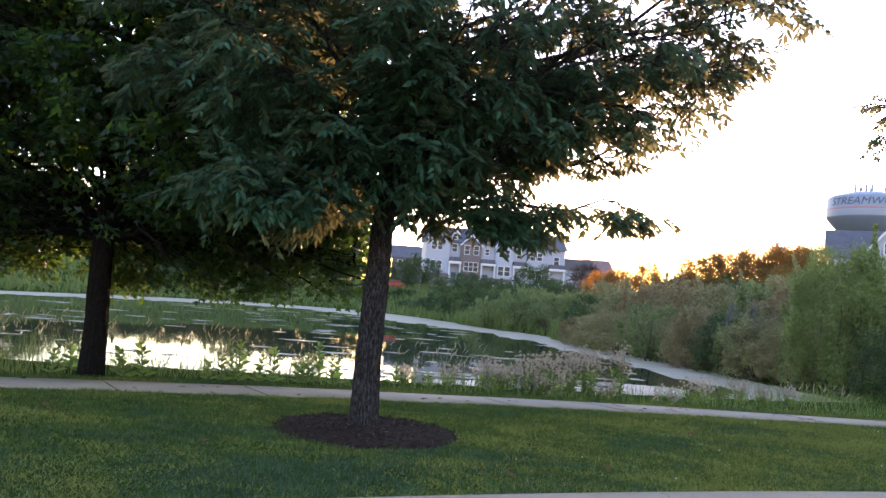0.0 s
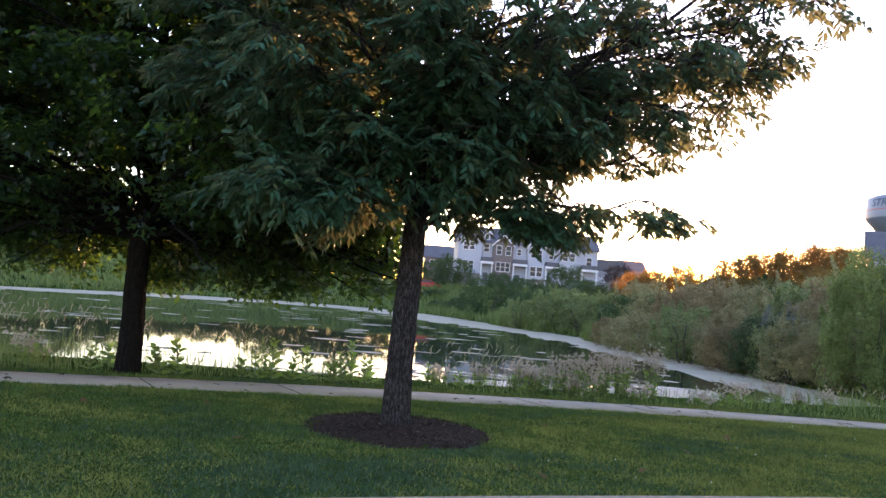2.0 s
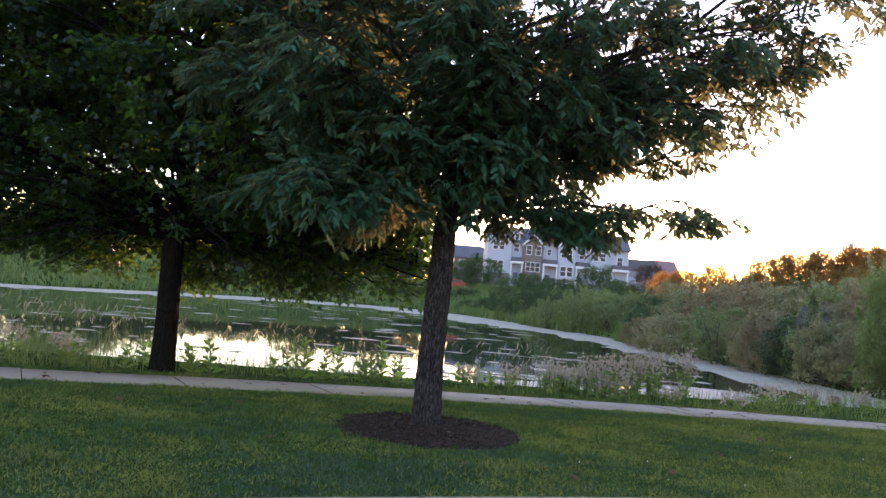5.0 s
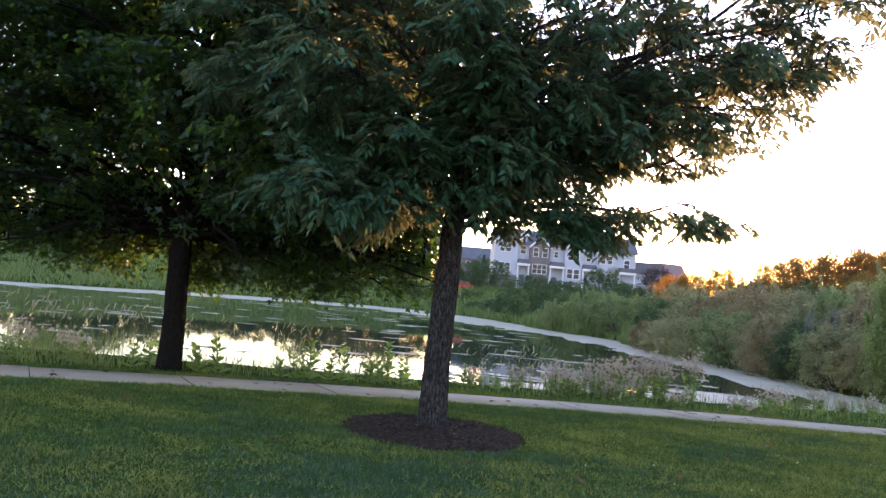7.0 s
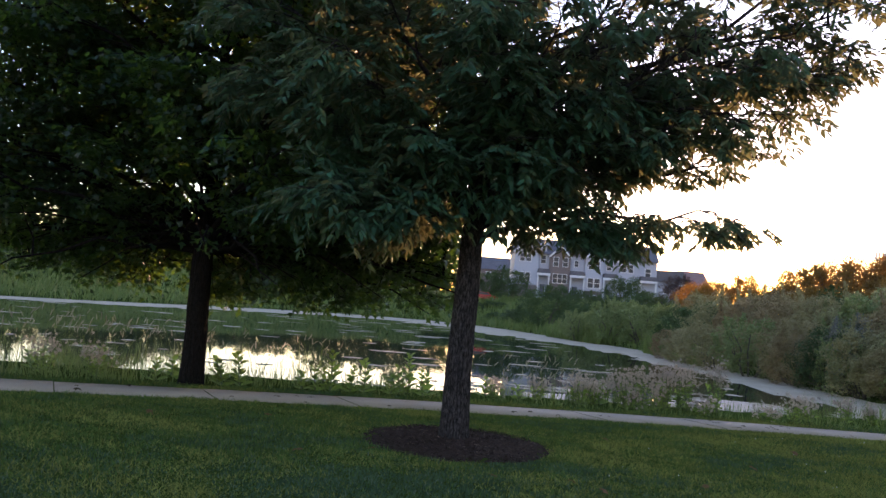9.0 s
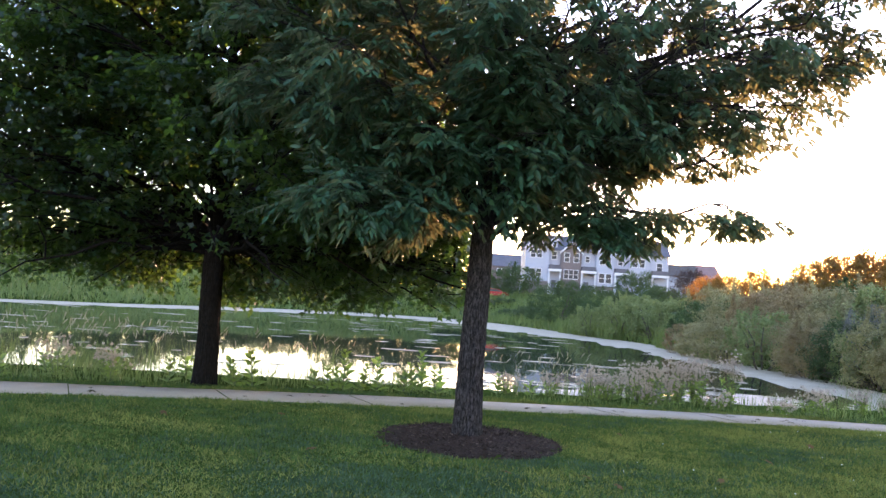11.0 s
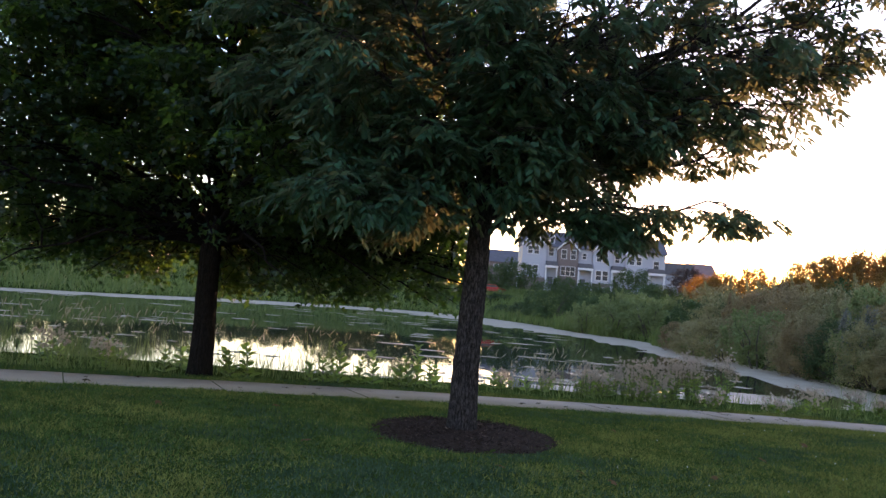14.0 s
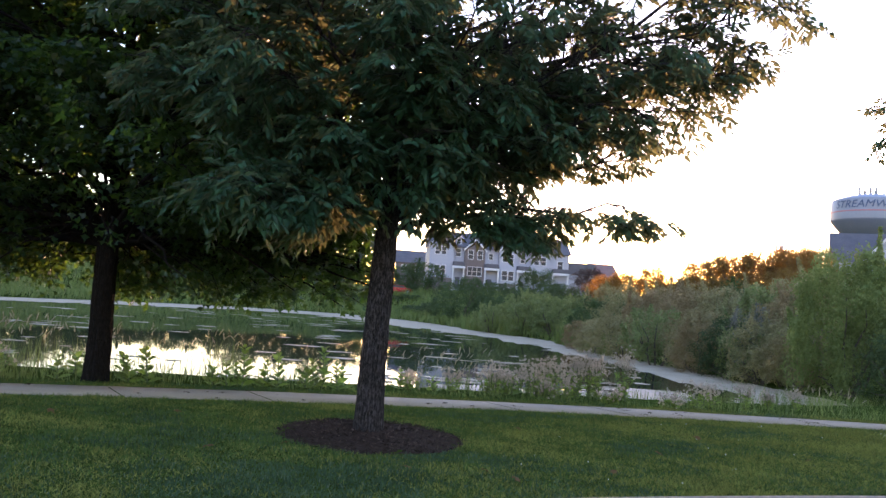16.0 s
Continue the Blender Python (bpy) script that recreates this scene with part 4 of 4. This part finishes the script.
def water_tower(at, turn):
    tw = thing("water_tower", at, "pale blue water tower with a wide tank and blue lettering", "water tower", "", "", turn)
    def lathe(name, prof, mat, label=""):
        V, k = [], 56
        for r, z in prof:
            V += [(r * math.cos(2 * math.pi * s / k), r * math.sin(2 * math.pi * s / k), z) for s in range(k)]
        F = [(i * k + s, i * k + (s + 1) % k, (i + 1) * k + (s + 1) % k, (i + 1) * k + s) for i in range(len(prof) - 1) for s in range(k)]
        return child(name, mesh_from(name, V, np.array(F), mat, smooth=True), tw, label)
    lathe("column", [(4.2, 0), (4.0, 10), (4.0, 25), (4.6, 28.2)], M_TANK_DARK)
    lathe("bowl", [(4.6, 28.2), (7.6, 30.2), (12.0, 35.0), (12.15, 35.6)], M_TANK_DARK, "blue-grey underside of the tank")
    lathe("tank", [(12.15, 35.6), (12.2, 36.0), (11.9, 41.4), (11.7, 41.8)], M_TANK)
    lathe("dome", [(11.7, 41.8), (10.5, 42.4), (7.0, 43.4), (3.0, 44.0), (0.05, 44.1)], M_TANK)
    lathe("stripe", [(12.14, 37.75), (12.16, 37.9), (12.14, 38.1)], M_STRIPE, "thin red stripe")
    lathe("rail", [(3.0, 44.6), (3.1, 44.7), (3.0, 44.8)], M_STEEL)
    for i, (x, y) in enumerate(((-4, -1), (-2.6, 0.5), (-1.0, 0), (0.3, 0.6), (0.6, -0.8), (4.2, 0), (5.2, 0.4), (5.9, -0.5))):
        z = 43.3 + 0.1 * (i % 3)
        part("antenna", boxed(x - 0.36, x + 0.36, y - 0.3, y + 0.3, z, z + 3.0 - 0.8 * (i % 2), 0.05), M_STEEL, tw)
    cu = bpy.data.curves.new("word", "FONT")
    cu.body, cu.size, cu.align_x, cu.extrude, cu.shear = "STREAMWOOD", 3.1, "CENTER", 0.02, 0.25
    tmp = new("word_tmp", cu)
    bpy.context.view_layer.update()
    me = bpy.data.meshes.new_from_object(tmp.evaluated_get(bpy.context.evaluated_depsgraph_get()))
    bpy.data.objects.remove(tmp)
    co = np.empty(len(me.vertices) * 3, np.float32)
    me.vertices.foreach_get("co", co)
    co = co.reshape(-1, 3)
    span = co[:, 0].max() - co[:, 0].min()
    an = (co[:, 0] - (co[:, 0].max() + co[:, 0].min()) / 2) / span * radians(112)
    r = 12.16 + co[:, 2]
    me.vertices.foreach_set("co", np.c_[r * np.sin(an), -r * np.cos(an), 38.9 + co[:, 1]].astype(np.float32).ravel())
    me.materials.clear()
    me.materials.append(M_LETTER)
    child("lettering", me, tw, "blue slanted capital letters")
    return tw


water_tower((129.6, 254.0, -0.2), -27.0)

mast = thing("antenna_mast", (93.0, 232.0, 4.0), "far mast with a cluster of panel antennas above the trees", "mast")
part("pole", boxed(-0.3, 0.3, -0.3, 0.3, -2, 20.0, 0.08), M_STEEL, mast)
for i in range(6):
    part("antenna", boxed(-2.4 + 0.85 * i, -1.9 + 0.85 * i, -0.6 + 0.3 * (i % 2), -0.3 + 0.3 * (i % 2), 17.6 + 0.2 * (i % 3), 20.3, 0.05), M_STEEL, mast)
part("crossbar", boxed(-2.6, 2.8, -0.1, 0.15, 18.6, 18.9), M_STEEL, mast)


def car(at, turn):
    c = thing("car", at, "red parked car on the far side of the pond", "car", "", "", turn)
    part("body", prism([(-2.2, 0.35), (2.2, 0.35), (2.25, 0.7), (2.1, 0.95), (1.2, 1.02), (0.6, 1.45), (-1.2, 1.48), (-1.95, 1.05), (-2.25, 0.95)], -0.88, 0.88), M_CAR, c)
    for y in (-0.89, 0.87):
        part("side_window", prism([(1.0, 1.04), (0.5, 1.38), (-1.1, 1.40), (-1.6, 1.06)], y, y + 0.02), M_GLASS, c)
    for x in (-1.4, 1.4):
        for y in (-0.92, 0.72):
            bm = bmesh.new()
            bmesh.ops.create_cone(bm, segments=20, radius1=0.34, radius2=0.34, depth=0.2, cap_ends=True, matrix=pose(x, y + 0.1, 0.34, 90))
            wheel = part("wheel", bm, M_TYRE, c)
            bm = bmesh.new()
            bmesh.ops.create_cone(bm, segments=16, radius1=0.2, radius2=0.2, depth=0.22, cap_ends=True, matrix=pose(x, y + 0.1, 0.34, 90))
            part("rim", bm, M_STEEL, wheel)
    return c


car((-7.4, 137.0, float(land(-7.4, 137.0))), 8)

# ---- mulch ring, lawn and near bank ----
RX, RY, RC = 1.17, 1.44, (-0.78, 10.40)
V, F = [], []
K, RN = 64, 22
for i in range(RN + 1):
    for s in range(K):
        a, t = 2 * math.pi * s / K, i / RN
        edge = 1 + 0.05 * math.sin(3 * a + 1) + 0.04 * math.sin(7 * a)
        x, y = RC[0] + RX * t * edge * math.cos(a), RC[1] + RY * t * edge * math.sin(a)
        h = 0.035 * (1 - t * t) + 0.035 * noise.noise(Vector((x * 7, y * 7, 0))) + 0.02 * noise.noise(Vector((x * 22, y * 22, 3)))
        V.append((x, y, lawn(x, y) + (h if i < RN else -0.04)))
for i in range(RN):
    for s in range(K):
        a, b = i * K + s, i * K + (s + 1) % K
        F.append((a, b, b + K, a + K))
bed = tagged(new("mulch_bed", mesh_from("mulch_bed", V, np.array(F)[:, ::-1], M_MULCH, smooth=True)), "ring of dark shredded bark mulch round the ash trunk", "mulch")
nr = np.random.default_rng(4)
q, a = np.sqrt(nr.random(5200)) * 0.99, nr.uniform(0, 2 * math.pi, 5200)
x, y = RC[0] + RX * q * np.cos(a), RC[1] + RY * q * np.sin(a)
CHIP = ([(-0.5, 0, 0), (0.5, 0.05, 0), (0.35, 1, 0.1), (-0.3, 0.9, 0.1)], [[(0, 1, 2, 3)]])
M_CHIP = leafy("bark_chips", (0.008, 0.005, 0.005), (0.060, 0.040, 0.032), (0.18, 0.13, 0.10), 0.0, 0.95, gloss=0.05)
v, f = scatter(*CHIP, np.c_[x, y, lawn(x, y) + 0.015 + 0.035 * (1 - q * q)], np.c_[nr.normal(size=(5200, 2)), nr.normal(0, 0.35, 5200)], nr.uniform(0.018, 0.06, 5200), nr, 0.6, wide=nr.uniform(0.005, 0.014, 5200))
tagged(new("bark_chips", mesh_from("bark_chips", v, f, M_CHIP)), "loose dark bark chips on the mulch bed", "mulch", kind="stuff")

TUFT = ([(-0.5, 0, 0), (0.5, 0, 0), (0, 1, 0.35)], [[(0, 1, 2)]])
x, y, d, l, n = field(-14, 16, 4, 22, 1300000, 71)
in_ring = ((x - RC[0]) / RX) ** 2 + ((y - RC[1]) / RY) ** 2 < 0.93
keep = (n > KERB + 0.02) & (n < WALK_FAR + 0.55) & ~((n > WALK_FAR - WALK_WIDE + 0.03) & (n < WALK_FAR - 0.03)) & ~in_ring & (np.abs(x) < 0.62 * y + 1.5)
x, y, n = x[keep], y[keep], n[keep]
clump = np.sin(8.3 * x + 2.1 * np.sin(4.1 * y)) * np.sin(7.1 * y + 2.3 * np.sin(5.3 * x)) + 0.6 * np.sin(21 * x + 3 * np.sin(9 * y)) * np.sin(18 * y + 2 * np.sin(13 * x))
tall = 0.050 * (1 + 0.30 * clump + 0.22 * np.sin(x * 2.1 + y) * np.sin(y * 1.7)) + 0.03 * (n > WALK_FAR - 0.05)
worn = np.array([noise.noise(Vector((a * 0.5, b * 0.8, 7))) + 0.6 * noise.noise(Vector((a * 2.2, b * 2.6, 2))) for a, b in zip(x, y)])
pick = np.random.default_rng(73).random((2, len(x)))
# worn patches, plus a rise to the right that paints in brighter evening light
dry_lit = pick[0] < np.clip(0.27 + 0.85 * worn + 0.52 * soft(-1, 6, x), 0.03, 0.88)
# fescue near the kerb; the weight to the left paints the trees' shade
cool = ~dry_lit & (pick[1] < np.clip(0.05 - 0.9 * worn + 0.75 * soft(KERB + 3.2, KERB + 0.6, n) * soft(5, -1, x), 0.0, 0.85))
green = ~dry_lit & ~cool
blades("lawn_grass", np.c_[x, y, lawn(x, y) - 0.004][green], tall[green], 0.012, M_GRASS, "short mown green lawn grass", "grass", 72, 0.65, TUFT)
blades("fescue", np.c_[x, y, lawn(x, y) - 0.004][cool], tall[cool], 0.011, M_FESCUE_SHADE, "blue-green fescue patches by the kerb, denser to the left to paint in tree shade", "grass", 75, 0.7, TUFT)
# yellow tone raised so the right of the lawn looks more lit
M_THATCH_LIT = leafy("dry_and_lit_lawn_grass", (0.082, 0.098, 0.022), (0.225, 0.235, 0.060), None, 0.2, 0.8, (0.14, 0.13, 0.03), 0.05)
blades("dry_grass", np.c_[x, y, lawn(x, y) - 0.004][dry_lit], tall[dry_lit] * 0.9, 0.011, M_THATCH_LIT, "dried yellow grass in the lawn, denser to the right to paint in brighter light", "grass", 74, 0.75, TUFT)

# tall grasses between the path and the water
x, y, d, l, n = field(-22, 17, 8, 30, 260000, 81)
patch = np.sin(x * 0.9 + 1.2 * np.sin(y * 0.7)) * np.sin(y * 0.8 - x * 0.35)
keep = (n > WALK_FAR + 0.45) & (d > -0.5) & (patch + 0.45 * np.sin(l * 3.1) > -0.55 - 0.5 * (n < WALK_FAR + 1.6)) & (np.hypot(x + 5.6, y - 13.75) > 0.3)
keep &= np.random.default_rng(5).random(len(x)) < np.where(n < WALK_FAR + 1.3, 0.75, 0.26) * (0.38 + 0.62 * (l < 1.5) + 0.6 * (l < -0.5) * (n > WALK_FAR + 1.3))
xk, yk, nk, pk = x[keep], y[keep], n[keep], patch[keep]
hk = np.clip(0.12 + 0.15 * (nk - WALK_FAR - 0.4), 0.10, 0.52) * np.where(xk < -3.5, 1.6, 1.0) * (0.85 + 0.45 * pk)
blades("bank_grass", np.c_[xk, yk, land(xk, yk)], hk, 0.012, M_REED, "tall wild grass on the near pond bank", "grass", 82, 0.22)


# single weeds
M_WEEDLEAF = leafy("milkweed_leaves", (0.075, 0.145, 0.035), (0.15, 0.24, 0.06), None, 0.5, 0.5, (0.34, 0.46, 0.07))
M_STALK = surface("green_stalk", (0.06, 0.09, 0.03), (0.12, 0.15, 0.06), 10, 60, 0.7, 0.0)
M_FLUFF = leafy("seed_fluff", (0.29, 0.245, 0.19), (0.50, 0.42, 0.345), None, 0.45, 0.9, (0.52, 0.42, 0.32))
M_STRAW = leafy("dry_seed_heads", (0.22, 0.19, 0.12), (0.40, 0.35, 0.24), None, 0.3, 0.9, (0.34, 0.30, 0.18))
BROAD = ([(0, 0, 0), (0.2, 0.3, 0.06), (0.21, 0.6, 0.04), (0, 1, -0.1), (-0.21, 0.6, 0.04), (-0.2, 0.3, 0.06)], [[(0, 1, 2, 3), (0, 3, 4, 5)]])


def milkweed(at, high, seed):
    rng, nr = random.Random(seed), np.random.default_rng(seed)
    w = thing("milkweed", at, "upright green milkweed with paired broad leaves on the bank", "weed", "milkweeds on the bank")
    t = Tubes()
    top = Vector((rng.uniform(-0.08, 0.08), rng.uniform(-0.08, 0.08), high))
    pts = bend((0, 0, -0.05), top, 0.0, rng, 5, 0.03)
    t.add(pts, [0.019, 0.018, 0.016, 0.014, 0.011, 0.006], 5)
    child("stalk", t.mesh("stalk", M_STALK), w)
    P, D, S = [], [], []
    k = int(high / 0.06)
    for i in range(k):
        c, a = on(pts, min(0.999, 0.08 + 0.92 * i / k)), 1.57 * (i % 2) + rng.uniform(-0.4, 0.4)
        for s in (0, math.pi):
            P.append(tuple(c)), D.append((math.cos(a + s), math.sin(a + s), 0.45 + 0.5 * i / k)), S.append(rng.uniform(0.17, 0.26) * (1.1 - 0.55 * i / k))
    v, f = scatter(*BROAD, P, D, S, nr, 0.75, wide=np.array(S) * 1.35)
    child("foliage", mesh_from("foliage", v, f, M_WEEDLEAF), w)


for i, (x, y, h) in enumerate(((-4.95, 14.35, 0.62), (-5.2, 14.2, 0.35), (-3.5, 15.1, 0.75), (-3.2, 15.4, 0.5), (-2.95, 15.5, 0.62), (-2.5, 15.8, 0.42), (-2.2, 16.1, 0.78),
                               (-2.35, 15.9, 0.55), (-6.3, 13.9, 0.4), (-6.0, 14.4, 0.45), (-1.9, 16.0, 0.5), (1.6, 18.3, 0.5), (-3.75, 15.0, 0.45))):
    milkweed((x, y, float(land(x, y))), h, 90 + i)


def thistle(at, high, seed):
    """A bushy weed with pale fluffy seed heads."""
    rng, nr = random.Random(seed), np.random.default_rng(seed)
    w = thing("thistle", at, "bushy weed topped with pale fluffy seed heads", "weed", "seeding weeds on the bank")
    t, P, D, S, hp = Tubes(), [], [], [], []
    for i in range(9):
        a, r = rng.uniform(0, 6.28), rng.uniform(0.05, 0.3)
        e = Vector((r * math.cos(a), r * math.sin(a), high * rng.uniform(0.7, 1.05)))
        pts = bend((e.x * 0.3, e.y * 0.3, -0.05), e, 0.0, rng, 4, 0.06)
        t.add(pts, [0.008, 0.007, 0.006, 0.005, 0.003], 4)
        for k in range(9):
            c = on(pts, rng.uniform(0.05, 0.7))
            P.append(tuple(c)), D.append((rng.gauss(0, 1), rng.gauss(0, 1), 0.5)), S.append(rng.uniform(0.06, 0.14))
        for k in range(8):
            hp.append(e + Vector((rng.gauss(0, 0.08), rng.gauss(0, 0.08), rng.gauss(-0.03, 0.08))))
    tagged(child("stalk", t.mesh("stalk", M_STALK), w), kind="stuff")
    v, f = scatter(*LEAFLET, P, D, S, nr, 0.5)
    child("foliage", mesh_from("foliage", v, f, M_WEEDLEAF), w)
    A, B = [], []
    for h in hp:
        o = nr.normal(size=(26, 3))
        A += [tuple(h)] * 26
        B += [tuple(q) for q in o]
    v, f = scatter(*LEAF, A, B, nr.uniform(0.024, 0.05, len(A)), nr, 0.3, wide=np.full(len(A), 0.018))
    child("seed_head", mesh_from("seed_head", v, f, M_FLUFF), w, "pale fluffy seed heads")


rng = random.Random(7)
for i in range(17):
    s = i / 16
    x, y = 1.3 + 2.9 * s + rng.uniform(-0.3, 0.3), 18.0 + 1.4 * s + rng.uniform(-0.6, 0.9)
    thistle((x, y, float(land(x, y))), rng.uniform(0.4, 0.7) + 0.4 * s * rng.uniform(0.4, 1.1), 120 + i)
for i, (x, y, h) in enumerate(((5.8, 18.7, 0.5), (6.3, 19.4, 0.45), (7.2, 19.8, 0.5), (7.9, 20.0, 0.4), (8.8, 20.6, 0.45), (-7.2, 13.6, 0.5), (-8.0, 13.4, 0.55), (-0.6, 17.4, 0.4), (0.3, 17.8, 0.4))):
    thistle((x, y, float(land(x, y))), h, 150 + i)

for i in range(21):
    x, y = along_walk(-6 + 20 * i / 20 + rng.uniform(-0.4, 0.4), WALK_FAR + rng.uniform(0.8, 2.4))
    if math.hypot(x - MAPLE_AT[0], y - MAPLE_AT[1]) < 0.6:
        continue
    if i % 3 and x > -0.5:
        thistle((x, y, float(land(x, y))), rng.uniform(0.25, 0.45), 200 + i)
    else:
        milkweed((x, y, float(land(x, y))), rng.uniform(0.3, 0.5), 200 + i)

# grasses with nodding seed heads
P, D, HP, HD = [], [], [], []
for cx, cy, k, h in ((-8.6, 14.6, 40, 0.95), (-7.4, 14.9, 34, 0.9), (-6.2, 15.4, 20, 0.85), (-9.8, 14.0, 34, 0.85), (0.3, 19.6, 34, 0.9), (-4.4, 16.4, 16, 0.8), (1.4, 19.9, 20, 0.7), (-1.2, 18.6, 12, 0.8), (9.5, 20.2, 16, 0.5)):
    for i in range(k):
        x, y = cx + rng.gauss(0, 0.5), cy + rng.gauss(0, 0.35)
        z = float(land(x, y))
        hh = h * rng.uniform(0.7, 1.15)
        lean = Vector((rng.gauss(0.05, 0.12), rng.gauss(0, 0.1), 1))
        P.append((x, y, z, hh)), D.append(tuple(lean))
        HP.append(tuple(Vector((x, y, z)) + lean * hh * 0.93)), HD.append((lean.x * 2.2 + rng.gauss(0.15, 0.2), lean.y * 2, 0.75))
P = np.array(P)
nr = np.random.default_rng(9)
v1, f1 = scatter(*BLADE, P[:, :3], D, P[:, 3], nr, 0.1, wide=np.full(len(P), 0.007))
HEAD = ([(0, 0, 0), (0.5, 0.3, 0.03), (0.5, 0.7, 0.0), (0, 1, -0.12), (-0.5, 0.7, 0.0), (-0.5, 0.3, 0.03)], [[(0, 1, 2, 3), (0, 3, 4, 5)]])
v2, f2 = scatter(*HEAD, HP, HD, nr.uniform(0.11, 0.18, len(P)), nr, 0.2, wide=np.full(len(P), 0.022))
v3, f3 = scatter(*HEAD, HP, HD, nr.uniform(0.11, 0.18, len(P)), nr, 0.2, wide=np.full(len(P), 0.022))
fs = f1 + [g + len(v1) for g in f2] + [g + len(v1) + len(v2) for g in f3]
mi = [0] * sum(len(g) for g in f1) + [1] * (len(f2[0]) + len(f3[0]))
tagged(new("seed_grass", mesh_from("seed_grass", np.r_[v1, v2, v3], fs, [M_REED, M_STRAW], mi)), "tall grass with pale nodding seed heads at the water", "grass", kind="stuff")

# dead leaves on the path, clover on the lawn
M_DEAD = leafy("dead_leaves", (0.012, 0.008, 0.006), (0.035, 0.02, 0.013), None, 0.1, 0.9, gloss=0.05)
one = mesh_from("dead_leaf", [(a * 0.13, b * 0.13, c * 0.22 + 0.012) for a, b, c in LOBED[0]], LOBED[1], M_DEAD)
for i in range(44):
    s, n = rng.uniform(-5, 16), WALK_FAR - rng.uniform(0.08, WALK_WIDE - 0.08)
    x, y = along_walk(s, n)
    ob = new("dead_leaf", one)
    ob.matrix_basis = pose(x, y, float(lawn(x, y)) + 0.024, rng.uniform(-12, 12), rng.uniform(-12, 12), rng.uniform(0, 360)) @ Matrix.Scale(rng.uniform(0.5, 1.1), 4)
    tagged(ob, "curled dark dead leaf lying on the footpath", "leaf", "fallen leaves")
M_BROWN = leafy("brown_leaves", (0.07, 0.035, 0.018), (0.16, 0.085, 0.045), None, 0.1, 0.9, gloss=0.05)
two = mesh_from("fallen_leaf", [(a * 0.12, b * 0.12, c * 0.25 + 0.01) for a, b, c in LOBED[0]], LOBED[1], M_BROWN)
for x, y in ((0.5, 8.4), (0.8, 7.9), (-1.6, 9.0), (-3.3, 10.7), (-2.2, 8.4), (1.9, 8.8), (2.8, 10.6), (-4.6, 10.0), (3.9, 12.4), (-0.2, 8.1), (1.2, 11.9), (5.0, 11.2)):
    ob = new("fallen_leaf", two)
    ob.matrix_basis = pose(x, y, float(lawn(x, y)) + 0.05, rng.uniform(-25, 25), rng.uniform(-25, 25), rng.uniform(0, 360)) @ Matrix.Scale(rng.uniform(0.6, 1.1), 4)
    tagged(ob, "curled brown fallen leaf lying in the lawn grass", "leaf", "leaves on the lawn")
M_CLOVER = surface("clover_bloom", (0.32, 0.32, 0.28), (0.45, 0.45, 0.40), 5, 60, 0.9, 0.0)
P = []
for i in range(90):
    x, y = rng.uniform(-2, 9), rng.uniform(7, 17)
    n = x * N[0] + y * N[1] - WALK_BEND * (x * U[0] + y * U[1]) ** 2
    if KERB + 0.4 < n < WALK_FAR - WALK_WIDE - 0.2 and x > 0.8:
        P.append((x, y, float(lawn(x, y)) + 0.05))
v, f = scatter(*LOBED, P, [(0, 0.2, 1)] * len(P), [rng.uniform(0.012, 0.03) for _ in P], nr, 0.4)
tagged(new("clover", mesh_from("clover", v, f, M_CLOVER)), "small white clover blooms dotted in the lawn", "flowers", kind="stuff")
